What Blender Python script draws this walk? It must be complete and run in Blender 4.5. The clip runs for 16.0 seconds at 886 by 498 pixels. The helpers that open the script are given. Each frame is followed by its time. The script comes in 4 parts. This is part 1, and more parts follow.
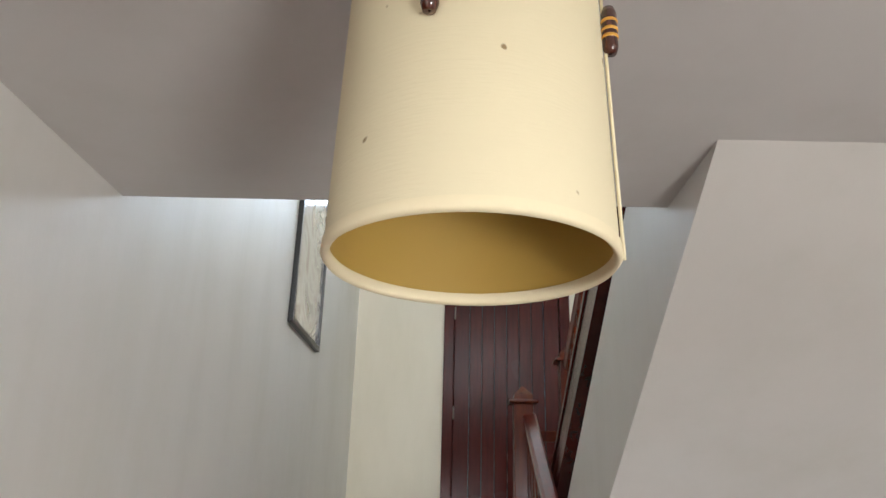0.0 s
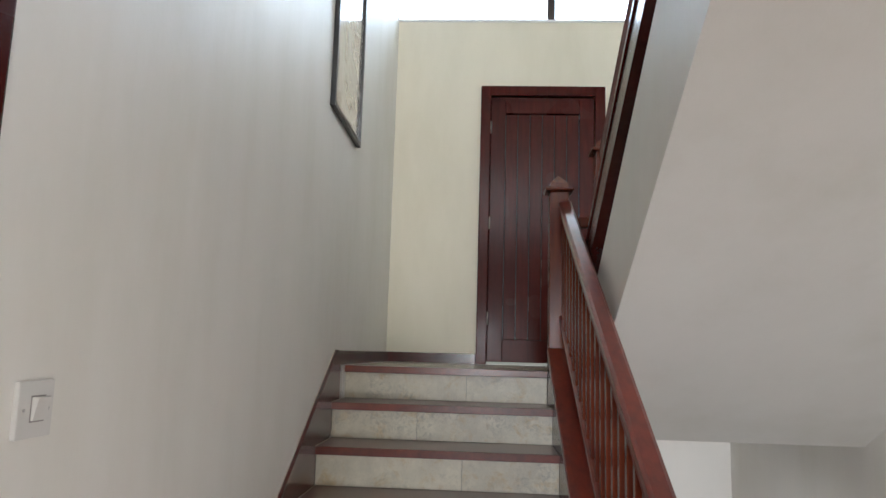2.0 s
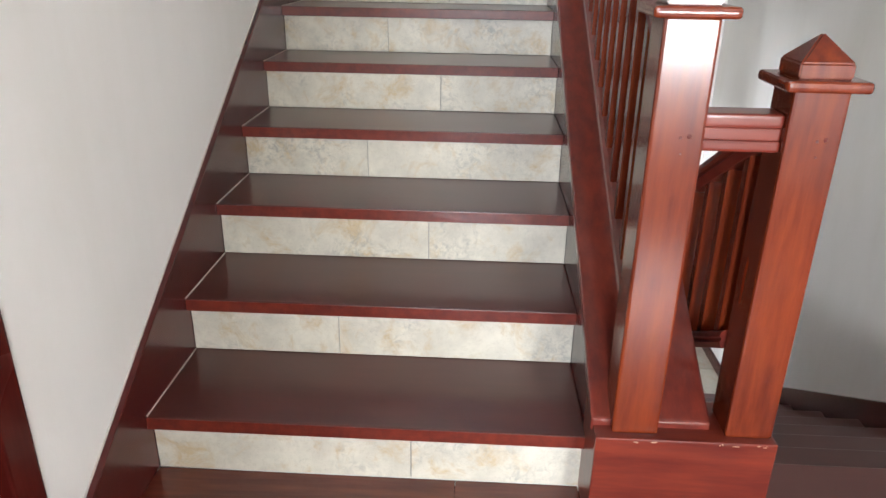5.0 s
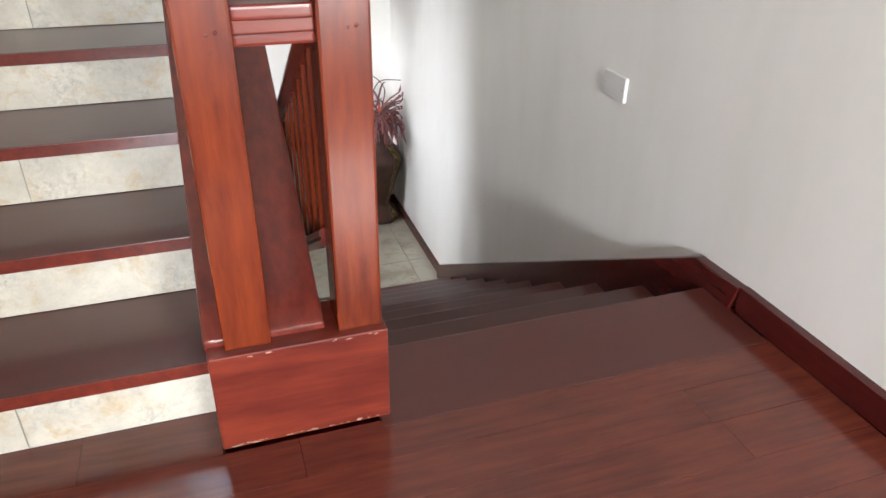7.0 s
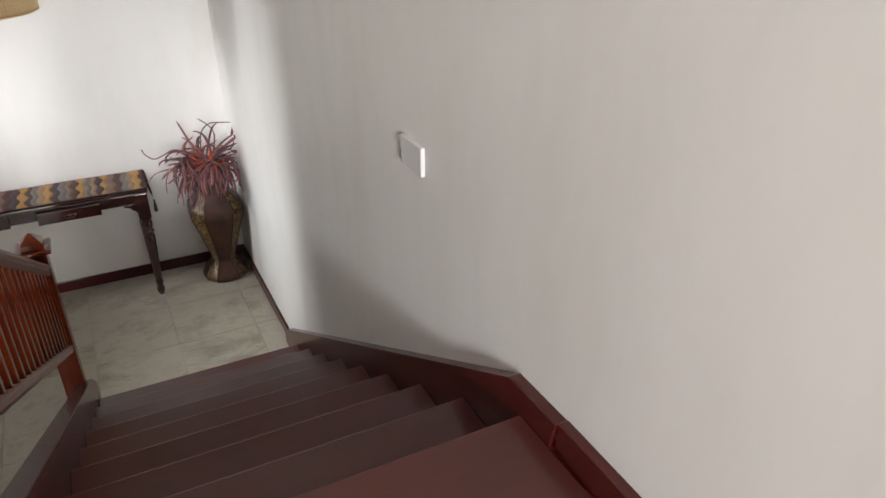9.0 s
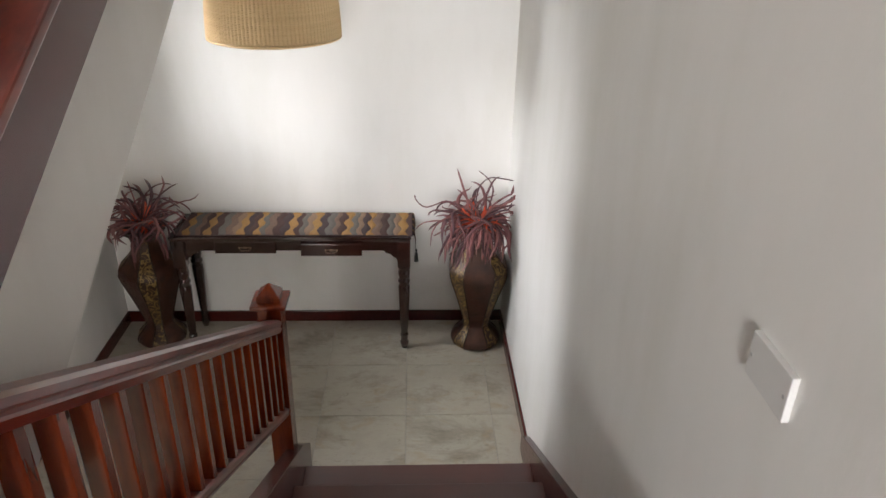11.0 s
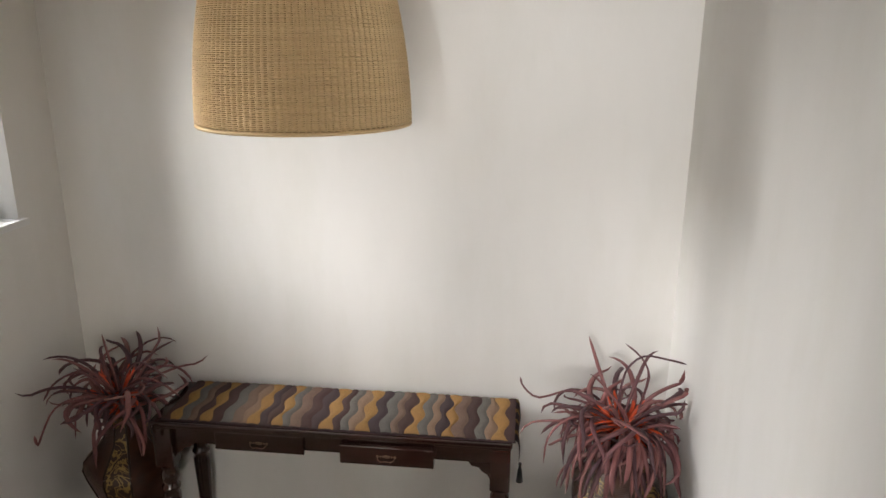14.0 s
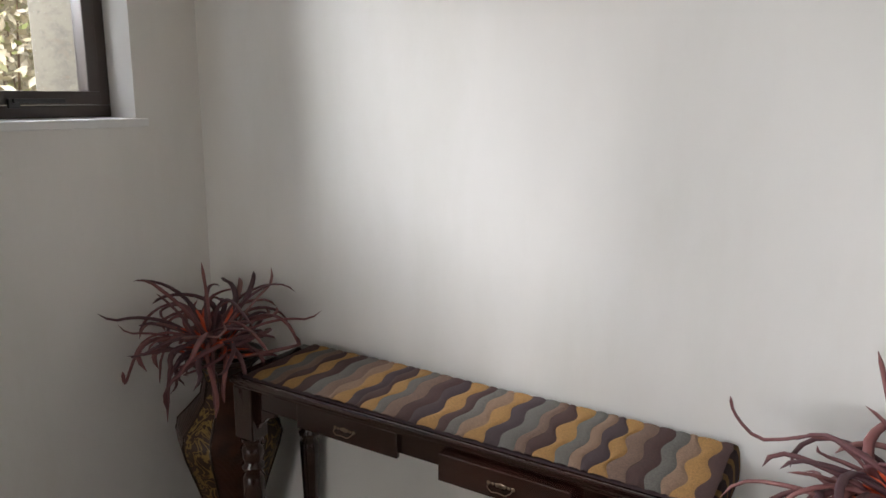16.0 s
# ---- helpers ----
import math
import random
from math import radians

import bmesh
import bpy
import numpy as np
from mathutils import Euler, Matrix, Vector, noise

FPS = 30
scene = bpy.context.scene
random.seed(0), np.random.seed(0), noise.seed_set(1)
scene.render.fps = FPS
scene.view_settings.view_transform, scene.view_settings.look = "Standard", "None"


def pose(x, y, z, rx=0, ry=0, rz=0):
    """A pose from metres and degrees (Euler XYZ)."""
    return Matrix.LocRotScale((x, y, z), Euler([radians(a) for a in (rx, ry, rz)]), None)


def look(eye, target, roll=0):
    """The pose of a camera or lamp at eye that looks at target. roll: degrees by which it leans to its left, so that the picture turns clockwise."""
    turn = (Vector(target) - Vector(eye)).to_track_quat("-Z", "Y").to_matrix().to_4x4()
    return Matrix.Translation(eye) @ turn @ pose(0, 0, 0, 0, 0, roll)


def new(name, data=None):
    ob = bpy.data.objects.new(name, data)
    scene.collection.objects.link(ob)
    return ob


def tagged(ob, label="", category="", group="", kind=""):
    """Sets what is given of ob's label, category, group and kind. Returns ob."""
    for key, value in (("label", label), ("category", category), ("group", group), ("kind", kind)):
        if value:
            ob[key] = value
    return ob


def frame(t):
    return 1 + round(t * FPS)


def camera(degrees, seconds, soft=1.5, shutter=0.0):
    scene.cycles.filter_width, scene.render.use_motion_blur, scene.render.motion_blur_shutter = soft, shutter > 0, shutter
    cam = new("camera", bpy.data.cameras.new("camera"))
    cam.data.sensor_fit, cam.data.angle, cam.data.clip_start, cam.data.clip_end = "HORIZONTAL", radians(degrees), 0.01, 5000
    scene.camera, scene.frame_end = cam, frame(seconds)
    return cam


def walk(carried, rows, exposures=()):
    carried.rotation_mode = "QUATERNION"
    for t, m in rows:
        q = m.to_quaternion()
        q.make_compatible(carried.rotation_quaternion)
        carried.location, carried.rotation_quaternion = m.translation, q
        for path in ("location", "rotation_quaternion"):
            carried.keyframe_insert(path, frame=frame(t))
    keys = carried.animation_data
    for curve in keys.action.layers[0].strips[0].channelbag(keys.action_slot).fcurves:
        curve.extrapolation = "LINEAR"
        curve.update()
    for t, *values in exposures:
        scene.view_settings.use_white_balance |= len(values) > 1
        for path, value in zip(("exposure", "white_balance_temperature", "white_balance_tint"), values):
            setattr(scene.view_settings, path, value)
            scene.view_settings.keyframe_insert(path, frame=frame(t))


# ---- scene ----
cam = camera(63.9, 16.0)
ROWS = [
    (0, 0.755, -1.383, 1.985, 0.97, 19.63, 1.61),
    (0.5, 0.752, -1.383, 1.877, 1.49, 19.76, 1.54),
    (1, 0.744, -1.383, 1.774, 2.42, 17.70, 1.71),
    (1.5, 0.741, -1.383, 1.675, 3.07, 13.72, 1.56),
    (2, 0.732, -1.389, 1.611, 3.28, 8.27, 1.68),
    (2.5, 0.725, -1.404, 1.536, 3.55, 1.95, 1.60),
    (3, 0.722, -1.400, 1.462, 3.52, -3.95, 1.51),
    (3.5, 0.721, -1.403, 1.386, 3.53, -9.53, 1.36),
    (6, 0.921, -1.428, 1.181, -0.93, -27.62, 0.88),
    (6.5, 1.017, -1.422, 1.188, -11.08, -28.90, 0.84),
    (7, 1.159, -1.412, 1.190, -18.83, -29.26, 0.82),
    (7.5, 1.293, -1.390, 1.196, -25.41, -29.49, 0.82),
    (8, 1.427, -1.300, 1.213, -29.03, -29.63, 0.51),
    (8.5, 1.585, -1.162, 1.215, -29.37, -29.28, 0.46),
    (9, 1.758, -1.007, 1.224, -26.85, -28.77, 0.20),
    (9.5, 1.910, -0.793, 1.221, -17.51, -28.31, -0.56),
    (10, 1.965, -0.636, 1.241, -11.49, -27.79, 0.36),
    (12.5, 1.956, 0.711, 0.971, 4.61, -25.63, 0.42),
    (13, 1.947, 0.925, 0.925, 4.95, -25.33, 0.35),
    (13.5, 1.956, 1.153, 0.901, 5.76, -21.54, 0.05),
    (14, 1.964, 1.340, 0.755, 6.59, -16.05, 0.20),
    (14.5, 2.075, 1.576, 0.593, 9.03, -12.66, 0.11),
    (15, 2.124, 1.766, 0.456, 13.44, -12.23, 0.36),
    (15.5, 2.174, 2.006, 0.290, 20.14, -12.47, 0.50),
    (16, 2.156, 2.236, 0.187, 30.20, -12.32, 0.75),
]
EXPOSURES = [(0, -0.5, 6350, 10), (1.5, -0.56, 6350, 10), (2.05, -0.52, 6300, 10), (2.6, -0.17, 6000, 10), (3.7, 0.05, 6050, 10), (5.8, 0.3, 6100, 10), (7.5, 0.3, 6250, 10), (8.5, 0.15, 6350, 10), (9.5, -0.1, 6450, 11), (10.2, -0.05, 6450, 11), (12.3, 0.0, 6500, 11), (13.0, -0.1, 6600, 11), (14.0, -0.28, 6700, 11), (15.0, -0.38, 6500, 11), (16.0, -0.37, 6350, 11)]
walk(cam, [(t, pose(x, y, z, 90 + pitch, 0, yaw) @ pose(0, 0, 0, 0, 0, lean)) for t, x, y, z, yaw, pitch, lean in ROWS], EXPOSURES)

# ---- sizes of the stairwell ----
R, G = 0.17, 0.299              # riser and going
SLOPE = R / G
XW, YB = 2.585, 4.12           # right wall, far wall
ZU, ZL = 9 * R, -9 * R          # upper and lower landing
ZC = 2.62                       # ceiling over the middle landing
NC = 0.122                      # first nosing of the lower flight
SILL = 4.30                     # sill of the gable window
RIDGE_X, EAVE_Z, PITCH = 1.25, 4.92, 0.573
BACK = -3.4

# ---- light ----
world = bpy.data.worlds.new("sky")
scene.world = world
world.use_nodes = True
wn = world.node_tree.nodes
sky = wn.new("ShaderNodeTexSky")
sky.sky_type, sky.sun_disc = "NISHITA", False
sky.sun_elevation, sky.sun_rotation = radians(52), radians(150)
wn["Background"].inputs["Strength"].default_value = 0.15
world.node_tree.links.new(sky.outputs[0], wn["Background"].inputs["Color"])

sun = new("sun", bpy.data.lights.new("sun", "SUN"))
sun.data.energy, sun.data.angle, sun.data.color = 4.0, radians(0.5), (1, 0.95, 0.88)
sun.matrix_world = look((0, 0, 0), (-math.sin(radians(150)) * math.cos(radians(52)), -math.cos(radians(150)) * math.cos(radians(52)), -math.sin(radians(52))))


def area_lamp(name, at, toward, w, h, power, color):
    lamp = new(name, bpy.data.lights.new(name, "AREA"))
    lamp.data.shape, lamp.data.size, lamp.data.size_y = "RECTANGLE", w, h
    lamp.data.energy, lamp.data.color = power, color
    lamp.matrix_world = look(at, toward)
    return lamp


area_lamp("gable_daylight", (1.25, 5.15, 5.15), (1.35, 1.5, 4.1), 3.3, 1.8, 212, (0.70, 0.85, 1.0))
area_lamp("side_daylight", (-2.4, 2.76, 1.75), (0.0, 3.50, 0.45), 0.75, 1.7, 425, (0.95, 0.97, 1.0))
area_lamp("side_daylight_across", (-2.3, 4.75, 1.65), (0.0, 3.05, 0.45), 0.9, 1.5, 22, (0.97, 0.98, 0.96))
area_lamp("rear_daylight", (0.3, -9.0, 2.1), (1.7, 0.5, 0.0), 1.4, 0.9, 720, (0.97, 0.98, 1.0))
area_lamp("rear_bounce", (2.0, -3.35, 0.95), (1.1, 0.8, 2.2), 0.6, 0.7, 85, (1.0, 0.97, 0.92))
# unseen fill added to lift the lower landing; no doorway is known there
area_lamp("garden_door_daylight", (1.0, -1.7, -0.75), (0.4, 3.6, -0.9), 0.9, 1.2, 48, (1.0, 0.97, 0.92))
# fill lamp added inside the windowless upper storey to brighten the door wall
area_lamp("upper_daylight", (1.3, -3.3, 4.3), (1.3, 0, 4.0), 1.6, 1.0, 120, (0.95, 0.97, 1.0))


# ---- materials ----
def material(name, color, rough=0.5, metal=0.0, coat=0.0):
    m = bpy.data.materials.new(name)
    m.use_nodes = True
    b = m.node_tree.nodes["Principled BSDF"]
    b.inputs["Base Color"].default_value = (*color, 1)
    b.inputs["Roughness"].default_value = rough
    b.inputs["Metallic"].default_value = metal
    b.inputs["Coat Weight"].default_value = coat
    b.inputs["Coat Roughness"].default_value = 0.12
    return m


def node(m, kind, **values):
    n = m.node_tree.nodes.new(kind)
    for key, value in values.items():
        n.inputs[key].default_value = value
    return n


def link(m, a, b):
    m.node_tree.links.new(a, b)


def coords(m, scale=(1, 1, 1), world_space=False):
    tc = m.node_tree.nodes.new("ShaderNodeTexCoord")
    mp = m.node_tree.nodes.new("ShaderNodeMapping")
    mp.inputs["Scale"].default_value = scale
    if world_space:
        geo = m.node_tree.nodes.new("ShaderNodeNewGeometry")
        link(m, geo.outputs["Position"], mp.inputs["Vector"])
    else:
        link(m, tc.outputs["Object"], mp.inputs["Vector"])
    return mp.outputs[0]


def ramp(m, fac, stops, constant=False):
    r = m.node_tree.nodes.new("ShaderNodeValToRGB")
    r.color_ramp.interpolation = "CONSTANT" if constant else "LINEAR"
    while len(r.color_ramp.elements) < len(stops):
        r.color_ramp.elements.new(0.5)
    for e, (p, c) in zip(r.color_ramp.elements, stops):
        e.position, e.color = p, (*c, 1)
    link(m, fac, r.inputs[0])
    return r.outputs[0]


def bump(m, height, strength=0.2, distance=0.002):
    b = m.node_tree.nodes.new("ShaderNodeBump")
    b.inputs["Strength"].default_value, b.inputs["Distance"].default_value = strength, distance
    link(m, height, b.inputs["Height"])
    bs = m.node_tree.nodes["Principled BSDF"]
    link(m, b.outputs[0], bs.inputs["Normal"])


def noise_out(m, vec, scale, detail=4.0, rough=0.55, distortion=0.0):
    n = node(m, "ShaderNodeTexNoise", Scale=scale, Detail=detail, Roughness=rough, Distortion=distortion)
    link(m, vec, n.inputs["Vector"])
    return n.outputs["Fac"]


def mottled_stone(name):
    """Pale travertine with ochre clouds, grey pitted patches and fine crackle."""
    m = material(name, (0.6, 0.56, 0.46), 0.36)
    info = m.node_tree.nodes.new("ShaderNodeObjectInfo")
    geo = m.node_tree.nodes.new("ShaderNodeNewGeometry")
    mul = m.node_tree.nodes.new("ShaderNodeMath")
    mul.operation = "MULTIPLY"
    mul.inputs[1].default_value = 53.0
    link(m, info.outputs["Random"], mul.inputs[0])
    add = m.node_tree.nodes.new("ShaderNodeVectorMath")
    add.operation = "ADD"
    link(m, geo.outputs["Position"], add.inputs[0])
    link(m, mul.outputs[0], add.inputs[1])
    v = add.outputs[0]

    def blend(fac, under, over):
        mx = m.node_tree.nodes.new("ShaderNodeMix")
        mx.data_type = "RGBA"
        link(m, fac, mx.inputs["Factor"])
        link(m, under, mx.inputs[6])
        mx.inputs[7].default_value = (*over, 1)
        return mx.outputs[2]

    base = ramp(m, noise_out(m, v, 9, 6, 0.65), [(0.35, (0.53, 0.50, 0.42)), (0.65, (0.67, 0.63, 0.525))])
    ochre = ramp(m, noise_out(m, v, 10, 7, 0.72, 0.6), [(0.52, (0, 0, 0)), (0.66, (0.75,) * 3)])
    base = blend(ochre, base, (0.50, 0.37, 0.19))
    grey_area = noise_out(m, v, 4.5, 3, 0.6, 0.4)
    pits = noise_out(m, v, 42, 6, 0.75, 0.8)
    both = m.node_tree.nodes.new("ShaderNodeMath")
    both.operation = "MULTIPLY"
    link(m, ramp(m, grey_area, [(0.48, (0.1,) * 3), (0.62, (1, 1, 1))]), both.inputs[0])
    link(m, ramp(m, pits, [(0.46, (0, 0, 0)), (0.62, (0.65,) * 3)]), both.inputs[1])
    base = blend(both.outputs[0], base, (0.30, 0.30, 0.27))
    crack = ramp(m, noise_out(m, v, 16, 8, 0.7, 2.2), [(0.485, (0, 0, 0)), (0.497, (0.3,) * 3), (0.51, (0, 0, 0))])
    base = blend(crack, base, (0.27, 0.22, 0.15))
    link(m, base, m.node_tree.nodes["Principled BSDF"].inputs["Base Color"])
    bump(m, pits, 0.2, 0.002)
    return m


def plaster(name, color):
    m = material(name, color, 0.5)
    v = coords(m, world_space=True)
    tone = noise_out(m, coords(m, (1, 1, 0.3), True), 2.6, 5, 0.6)
    a = tuple(c * k for c, k in zip(color, (0.93, 0.928, 0.905)))
    b = tuple(min(1, c * 1.03) for c in color)
    link(m, ramp(m, tone, [(0.28, a), (0.52, color), (0.72, b)]), m.node_tree.nodes["Principled BSDF"].inputs["Base Color"])
    rough = noise_out(m, v, 5, 3)
    link(m, ramp(m, rough, [(0.3, (0.42,) * 3), (0.75, (0.56,) * 3)]), m.node_tree.nodes["Principled BSDF"].inputs["Roughness"])
    low = noise_out(m, coords(m, (1, 1, 0.45), True), 9, 5, 0.6)
    bump(m, low, 0.35, 0.006)
    return m


def wood(name, dark, light, rough=0.25, stretch=(1, 1, 14), scale=6.0, coat=0.25):
    m = material(name, dark, rough, 0.0, coat)
    tc = m.node_tree.nodes.new("ShaderNodeTexCoord")
    info = m.node_tree.nodes.new("ShaderNodeObjectInfo")
    mp = m.node_tree.nodes.new("ShaderNodeMapping")
    mp.inputs["Scale"].default_value = stretch
    add = m.node_tree.nodes.new("ShaderNodeVectorMath")
    add.operation = "ADD"
    mul = m.node_tree.nodes.new("ShaderNodeMath")
    mul.operation = "MULTIPLY"
    mul.inputs[1].default_value = 37.0
    link(m, info.outputs["Random"], mul.inputs[0])
    link(m, tc.outputs["Object"], add.inputs[0])
    link(m, mul.outputs[0], add.inputs[1])
    link(m, add.outputs[0], mp.inputs["Vector"])
    grain = noise_out(m, mp.outputs[0], scale, 6, 0.6, 0.15)
    large = noise_out(m, add.outputs[0], 3.0, 3)
    mix = m.node_tree.nodes.new("ShaderNodeMath")
    mix.operation = "MULTIPLY_ADD"
    mix.inputs[1].default_value = 0.4
    link(m, large, mix.inputs[0])
    half = m.node_tree.nodes.new("ShaderNodeMath")
    half.operation = "MULTIPLY"
    half.inputs[1].default_value = 0.6
    link(m, grain, half.inputs[0])
    link(m, half.outputs[0], mix.inputs[2])
    bs = m.node_tree.nodes["Principled BSDF"]
    link(m, ramp(m, mix.outputs[0], [(0.36, dark), (0.64, light)]), bs.inputs["Base Color"])
    wear = noise_out(m, add.outputs[0], 2.2, 2)
    link(m, ramp(m, wear, [(0.25, (rough * 0.98,) * 3), (0.8, (rough * 1.08,) * 3)]), bs.inputs["Roughness"])
    bump(m, grain, 0.12, 0.0006)
    return m


def stone(name, dark, light, vein, scale=3.0, rough=0.35):
    m = material(name, light, rough)
    info = m.node_tree.nodes.new("ShaderNodeObjectInfo")
    geo = m.node_tree.nodes.new("ShaderNodeNewGeometry")
    mul = m.node_tree.nodes.new("ShaderNodeMath")
    mul.operation = "MULTIPLY"
    mul.inputs[1].default_value = 53.0
    link(m, info.outputs["Random"], mul.inputs[0])
    add = m.node_tree.nodes.new("ShaderNodeVectorMath")
    add.operation = "ADD"
    link(m, geo.outputs["Position"], add.inputs[0])
    link(m, mul.outputs[0], add.inputs[1])
    mp = m.node_tree.nodes.new("ShaderNodeMapping")
    mp.inputs["Scale"].default_value = (0.6, 1, 1.3)
    link(m, add.outputs[0], mp.inputs["Vector"])
    big = noise_out(m, mp.outputs[0], scale, 10, 0.72, 0.3)
    fine = noise_out(m, mp.outputs[0], scale * 5, 8, 0.7, 1.5)
    base = ramp(m, big, [(0.32, dark), (0.5, light), (0.68, tuple(c * 0.86 for c in light))])
    veins = ramp(m, fine, [(0.30, (0.45,) * 3), (0.41, (0, 0, 0))])
    warm = ramp(m, noise_out(m, mp.outputs[0], scale * 2.2, 6, 0.6, 1.0), [(0.56, (0, 0, 0)), (0.72, (0.55,) * 3)])
    mx = m.node_tree.nodes.new("ShaderNodeMix")
    mx.data_type = "RGBA"
    link(m, warm, mx.inputs["Factor"])
    link(m, base, mx.inputs[6])
    mx.inputs[7].default_value = (*vein, 1)
    my = m.node_tree.nodes.new("ShaderNodeMix")
    my.data_type = "RGBA"
    link(m, veins, my.inputs["Factor"])
    link(m, mx.outputs[2], my.inputs[6])
    my.inputs[7].default_value = (*tuple(c * 0.55 for c in dark), 1)
    link(m, my.outputs[2], m.node_tree.nodes["Principled BSDF"].inputs["Base Color"])
    bump(m, fine, 0.15, 0.002)
    return m


WALL = plaster("wall_paint", (0.795, 0.778, 0.742))
NORTH = plaster("north_paint", (0.80, 0.78, 0.745))
CREAM = plaster("cream_wall_paint", (0.80, 0.745, 0.62))
# held darker than the walls, so the ceiling's dim light is partly in its colour
CEIL = plaster("dimmed_ceiling_paint", (0.62, 0.60, 0.58))
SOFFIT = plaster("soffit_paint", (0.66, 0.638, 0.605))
MAHOGANY = wood("mahogany", (0.075, 0.0105, 0.0045), (0.178, 0.029, 0.007), 0.25, (7, 7, 0.8), 5)
MAHOGANY_X = wood("mahogany_along_x", (0.09, 0.012, 0.008), (0.19, 0.030, 0.014), 0.28, (0.8, 7, 7), 5)
MAHOGANY_Y = wood("mahogany_along_y", (0.075, 0.011, 0.008), (0.165, 0.025, 0.013), 0.28, (7, 0.8, 7), 5)
STRING = wood("string_board", (0.046, 0.006, 0.005), (0.078, 0.010, 0.008), 0.25, (7, 0.8, 7), 5)
TREAD = wood("tread_board", (0.066, 0.0148, 0.0112), (0.080, 0.018, 0.0128), 0.29, (0.8, 7, 7), 5)
PLANK = wood("floor_plank", (0.075, 0.016, 0.011), (0.135, 0.029, 0.016), 0.19, (0.8, 9, 7), 6)
DOORWOOD = wood("door_wood", (0.045, 0.005, 0.004), (0.085, 0.010, 0.007), 0.26, (8, 8, 0.7), 5, 0.03)
for m, level in ((DOORWOOD, 0.1), (STRING, 0.35), (MAHOGANY, 0.35), (MAHOGANY_X, 0.4)):
    m.node_tree.nodes["Principled BSDF"].inputs["Specular IOR Level"].default_value = level
TABLEWOOD = wood("table_wood", (0.012, 0.006, 0.005), (0.045, 0.014, 0.009), 0.18, (0.8, 8, 8), 5, 0.6)
RISER_TILE = mottled_stone("riser_tile")
FLOOR_TILE = stone("floor_tile", (0.25, 0.225, 0.18), (0.43, 0.39, 0.315), (0.35, 0.27, 0.17), 4.0, 0.24)
GROUT = material("grout", (0.34, 0.33, 0.29), 0.9)
# for the caulk beads on the treads and the string's painted edge highlight
CAULK_HIGHLIGHT = material("caulk_and_highlight", (0.55, 0.50, 0.44), 0.8)
SEAM = material("seam_shade", (0.3, 0.29, 0.28), 0.7)
PLASTIC = material("switch_plastic", (0.66, 0.65, 0.63), 0.35)
SCREW = material("screw_steel", (0.5, 0.5, 0.5), 0.35, 1.0)
BRONZE_FRAME = material("dark_window_frame", (0.050, 0.036, 0.031), 0.38)
BLACK = material("black_frame", (0.012, 0.012, 0.012), 0.3)
STEEL = material("hinge_steel", (0.55, 0.5, 0.45), 0.35, 1.0)
BARGE = plaster("barge_board_paint", (0.12, 0.12, 0.13))
EAVES = wood("eave_boards", (0.42, 0.25, 0.15), (0.55, 0.36, 0.22), 0.6, (6, 1, 6), 3, 0)
WHITE_SILL = material("sill_paint", (0.8, 0.8, 0.79), 0.4)
CORD = material("cord", (0.75, 0.66, 0.45), 0.8)


def glass(name, tint=(1, 1, 1)):
    m = material(name, tint, 0.02)
    m.node_tree.nodes["Principled BSDF"].inputs["Transmission Weight"].default_value = 1.0
    m.node_tree.nodes["Principled BSDF"].inputs["IOR"].default_value = 1.05
    return m


GLASS = glass("window_glass")


# ---- mesh helpers ----
def box(x0, x1, y0, y1, z0, z1, bevel=0.0, into=None, segments=2):
    bm = bmesh.new()
    bmesh.ops.create_cube(bm, size=1)
    for v in bm.verts:
        v.co = Vector(((x0 + x1) / 2 + v.co.x * (x1 - x0), (y0 + y1) / 2 + v.co.y * (y1 - y0), (z0 + z1) / 2 + v.co.z * (z1 - z0)))
    if bevel:
        bmesh.ops.bevel(bm, geom=bm.edges[:], offset=bevel, segments=segments, affect="EDGES", profile=0.6)
    return merge(into, bm)


def merge(into, bm):
    if into is None:
        return bm
    me = bpy.data.meshes.new("tmp")
    bm.to_mesh(me)
    bm.free()
    into.from_mesh(me)
    bpy.data.meshes.remove(me)
    return into


def prism(points, axis, a, b, into=None, bevel=0.0):
    """A flat outline pushed along an axis from a to b. For axis x the points are (y, z); for y (x, z); for z (x, y)."""
    bm = bmesh.new()

    def at(p, s):
        return (s, p[0], p[1]) if axis == "x" else (p[0], s, p[1]) if axis == "y" else (p[0], p[1], s)

    lo = [bm.verts.new(at(p, a)) for p in points]
    hi = [bm.verts.new(at(p, b)) for p in points]
    bm.faces.new(lo)
    bm.faces.new(hi[::-1])
    for i in range(len(points)):
        j = (i + 1) % len(points)
        bm.faces.new((lo[j], lo[i], hi[i], hi[j]))
    bmesh.ops.recalc_face_normals(bm, faces=bm.faces)
    if bevel:
        bmesh.ops.bevel(bm, geom=bm.edges[:], offset=bevel, segments=2, affect="EDGES", profile=0.6)
    return merge(into, bm)


def lathe(profile, sides=24, flat=False, into=None, at=(0, 0, 0), turn=0.0):
    """Rings of (radius, z) turned about z."""
    bm = bmesh.new()
    rings = []
    for r, z in profile:
        rings.append([bm.verts.new((at[0] + r * math.cos(turn + 2 * math.pi * i / sides), at[1] + r * math.sin(turn + 2 * math.pi * i / sides), at[2] + z)) for i in range(sides)])
    for a, b in zip(rings, rings[1:]):
        for i in range(sides):
            f = bm.faces.new((a[i], a[(i + 1) % sides], b[(i + 1) % sides], b[i]))
            f.smooth = not flat
    bmesh.ops.recalc_face_normals(bm, faces=bm.faces)
    return merge(into, bm)


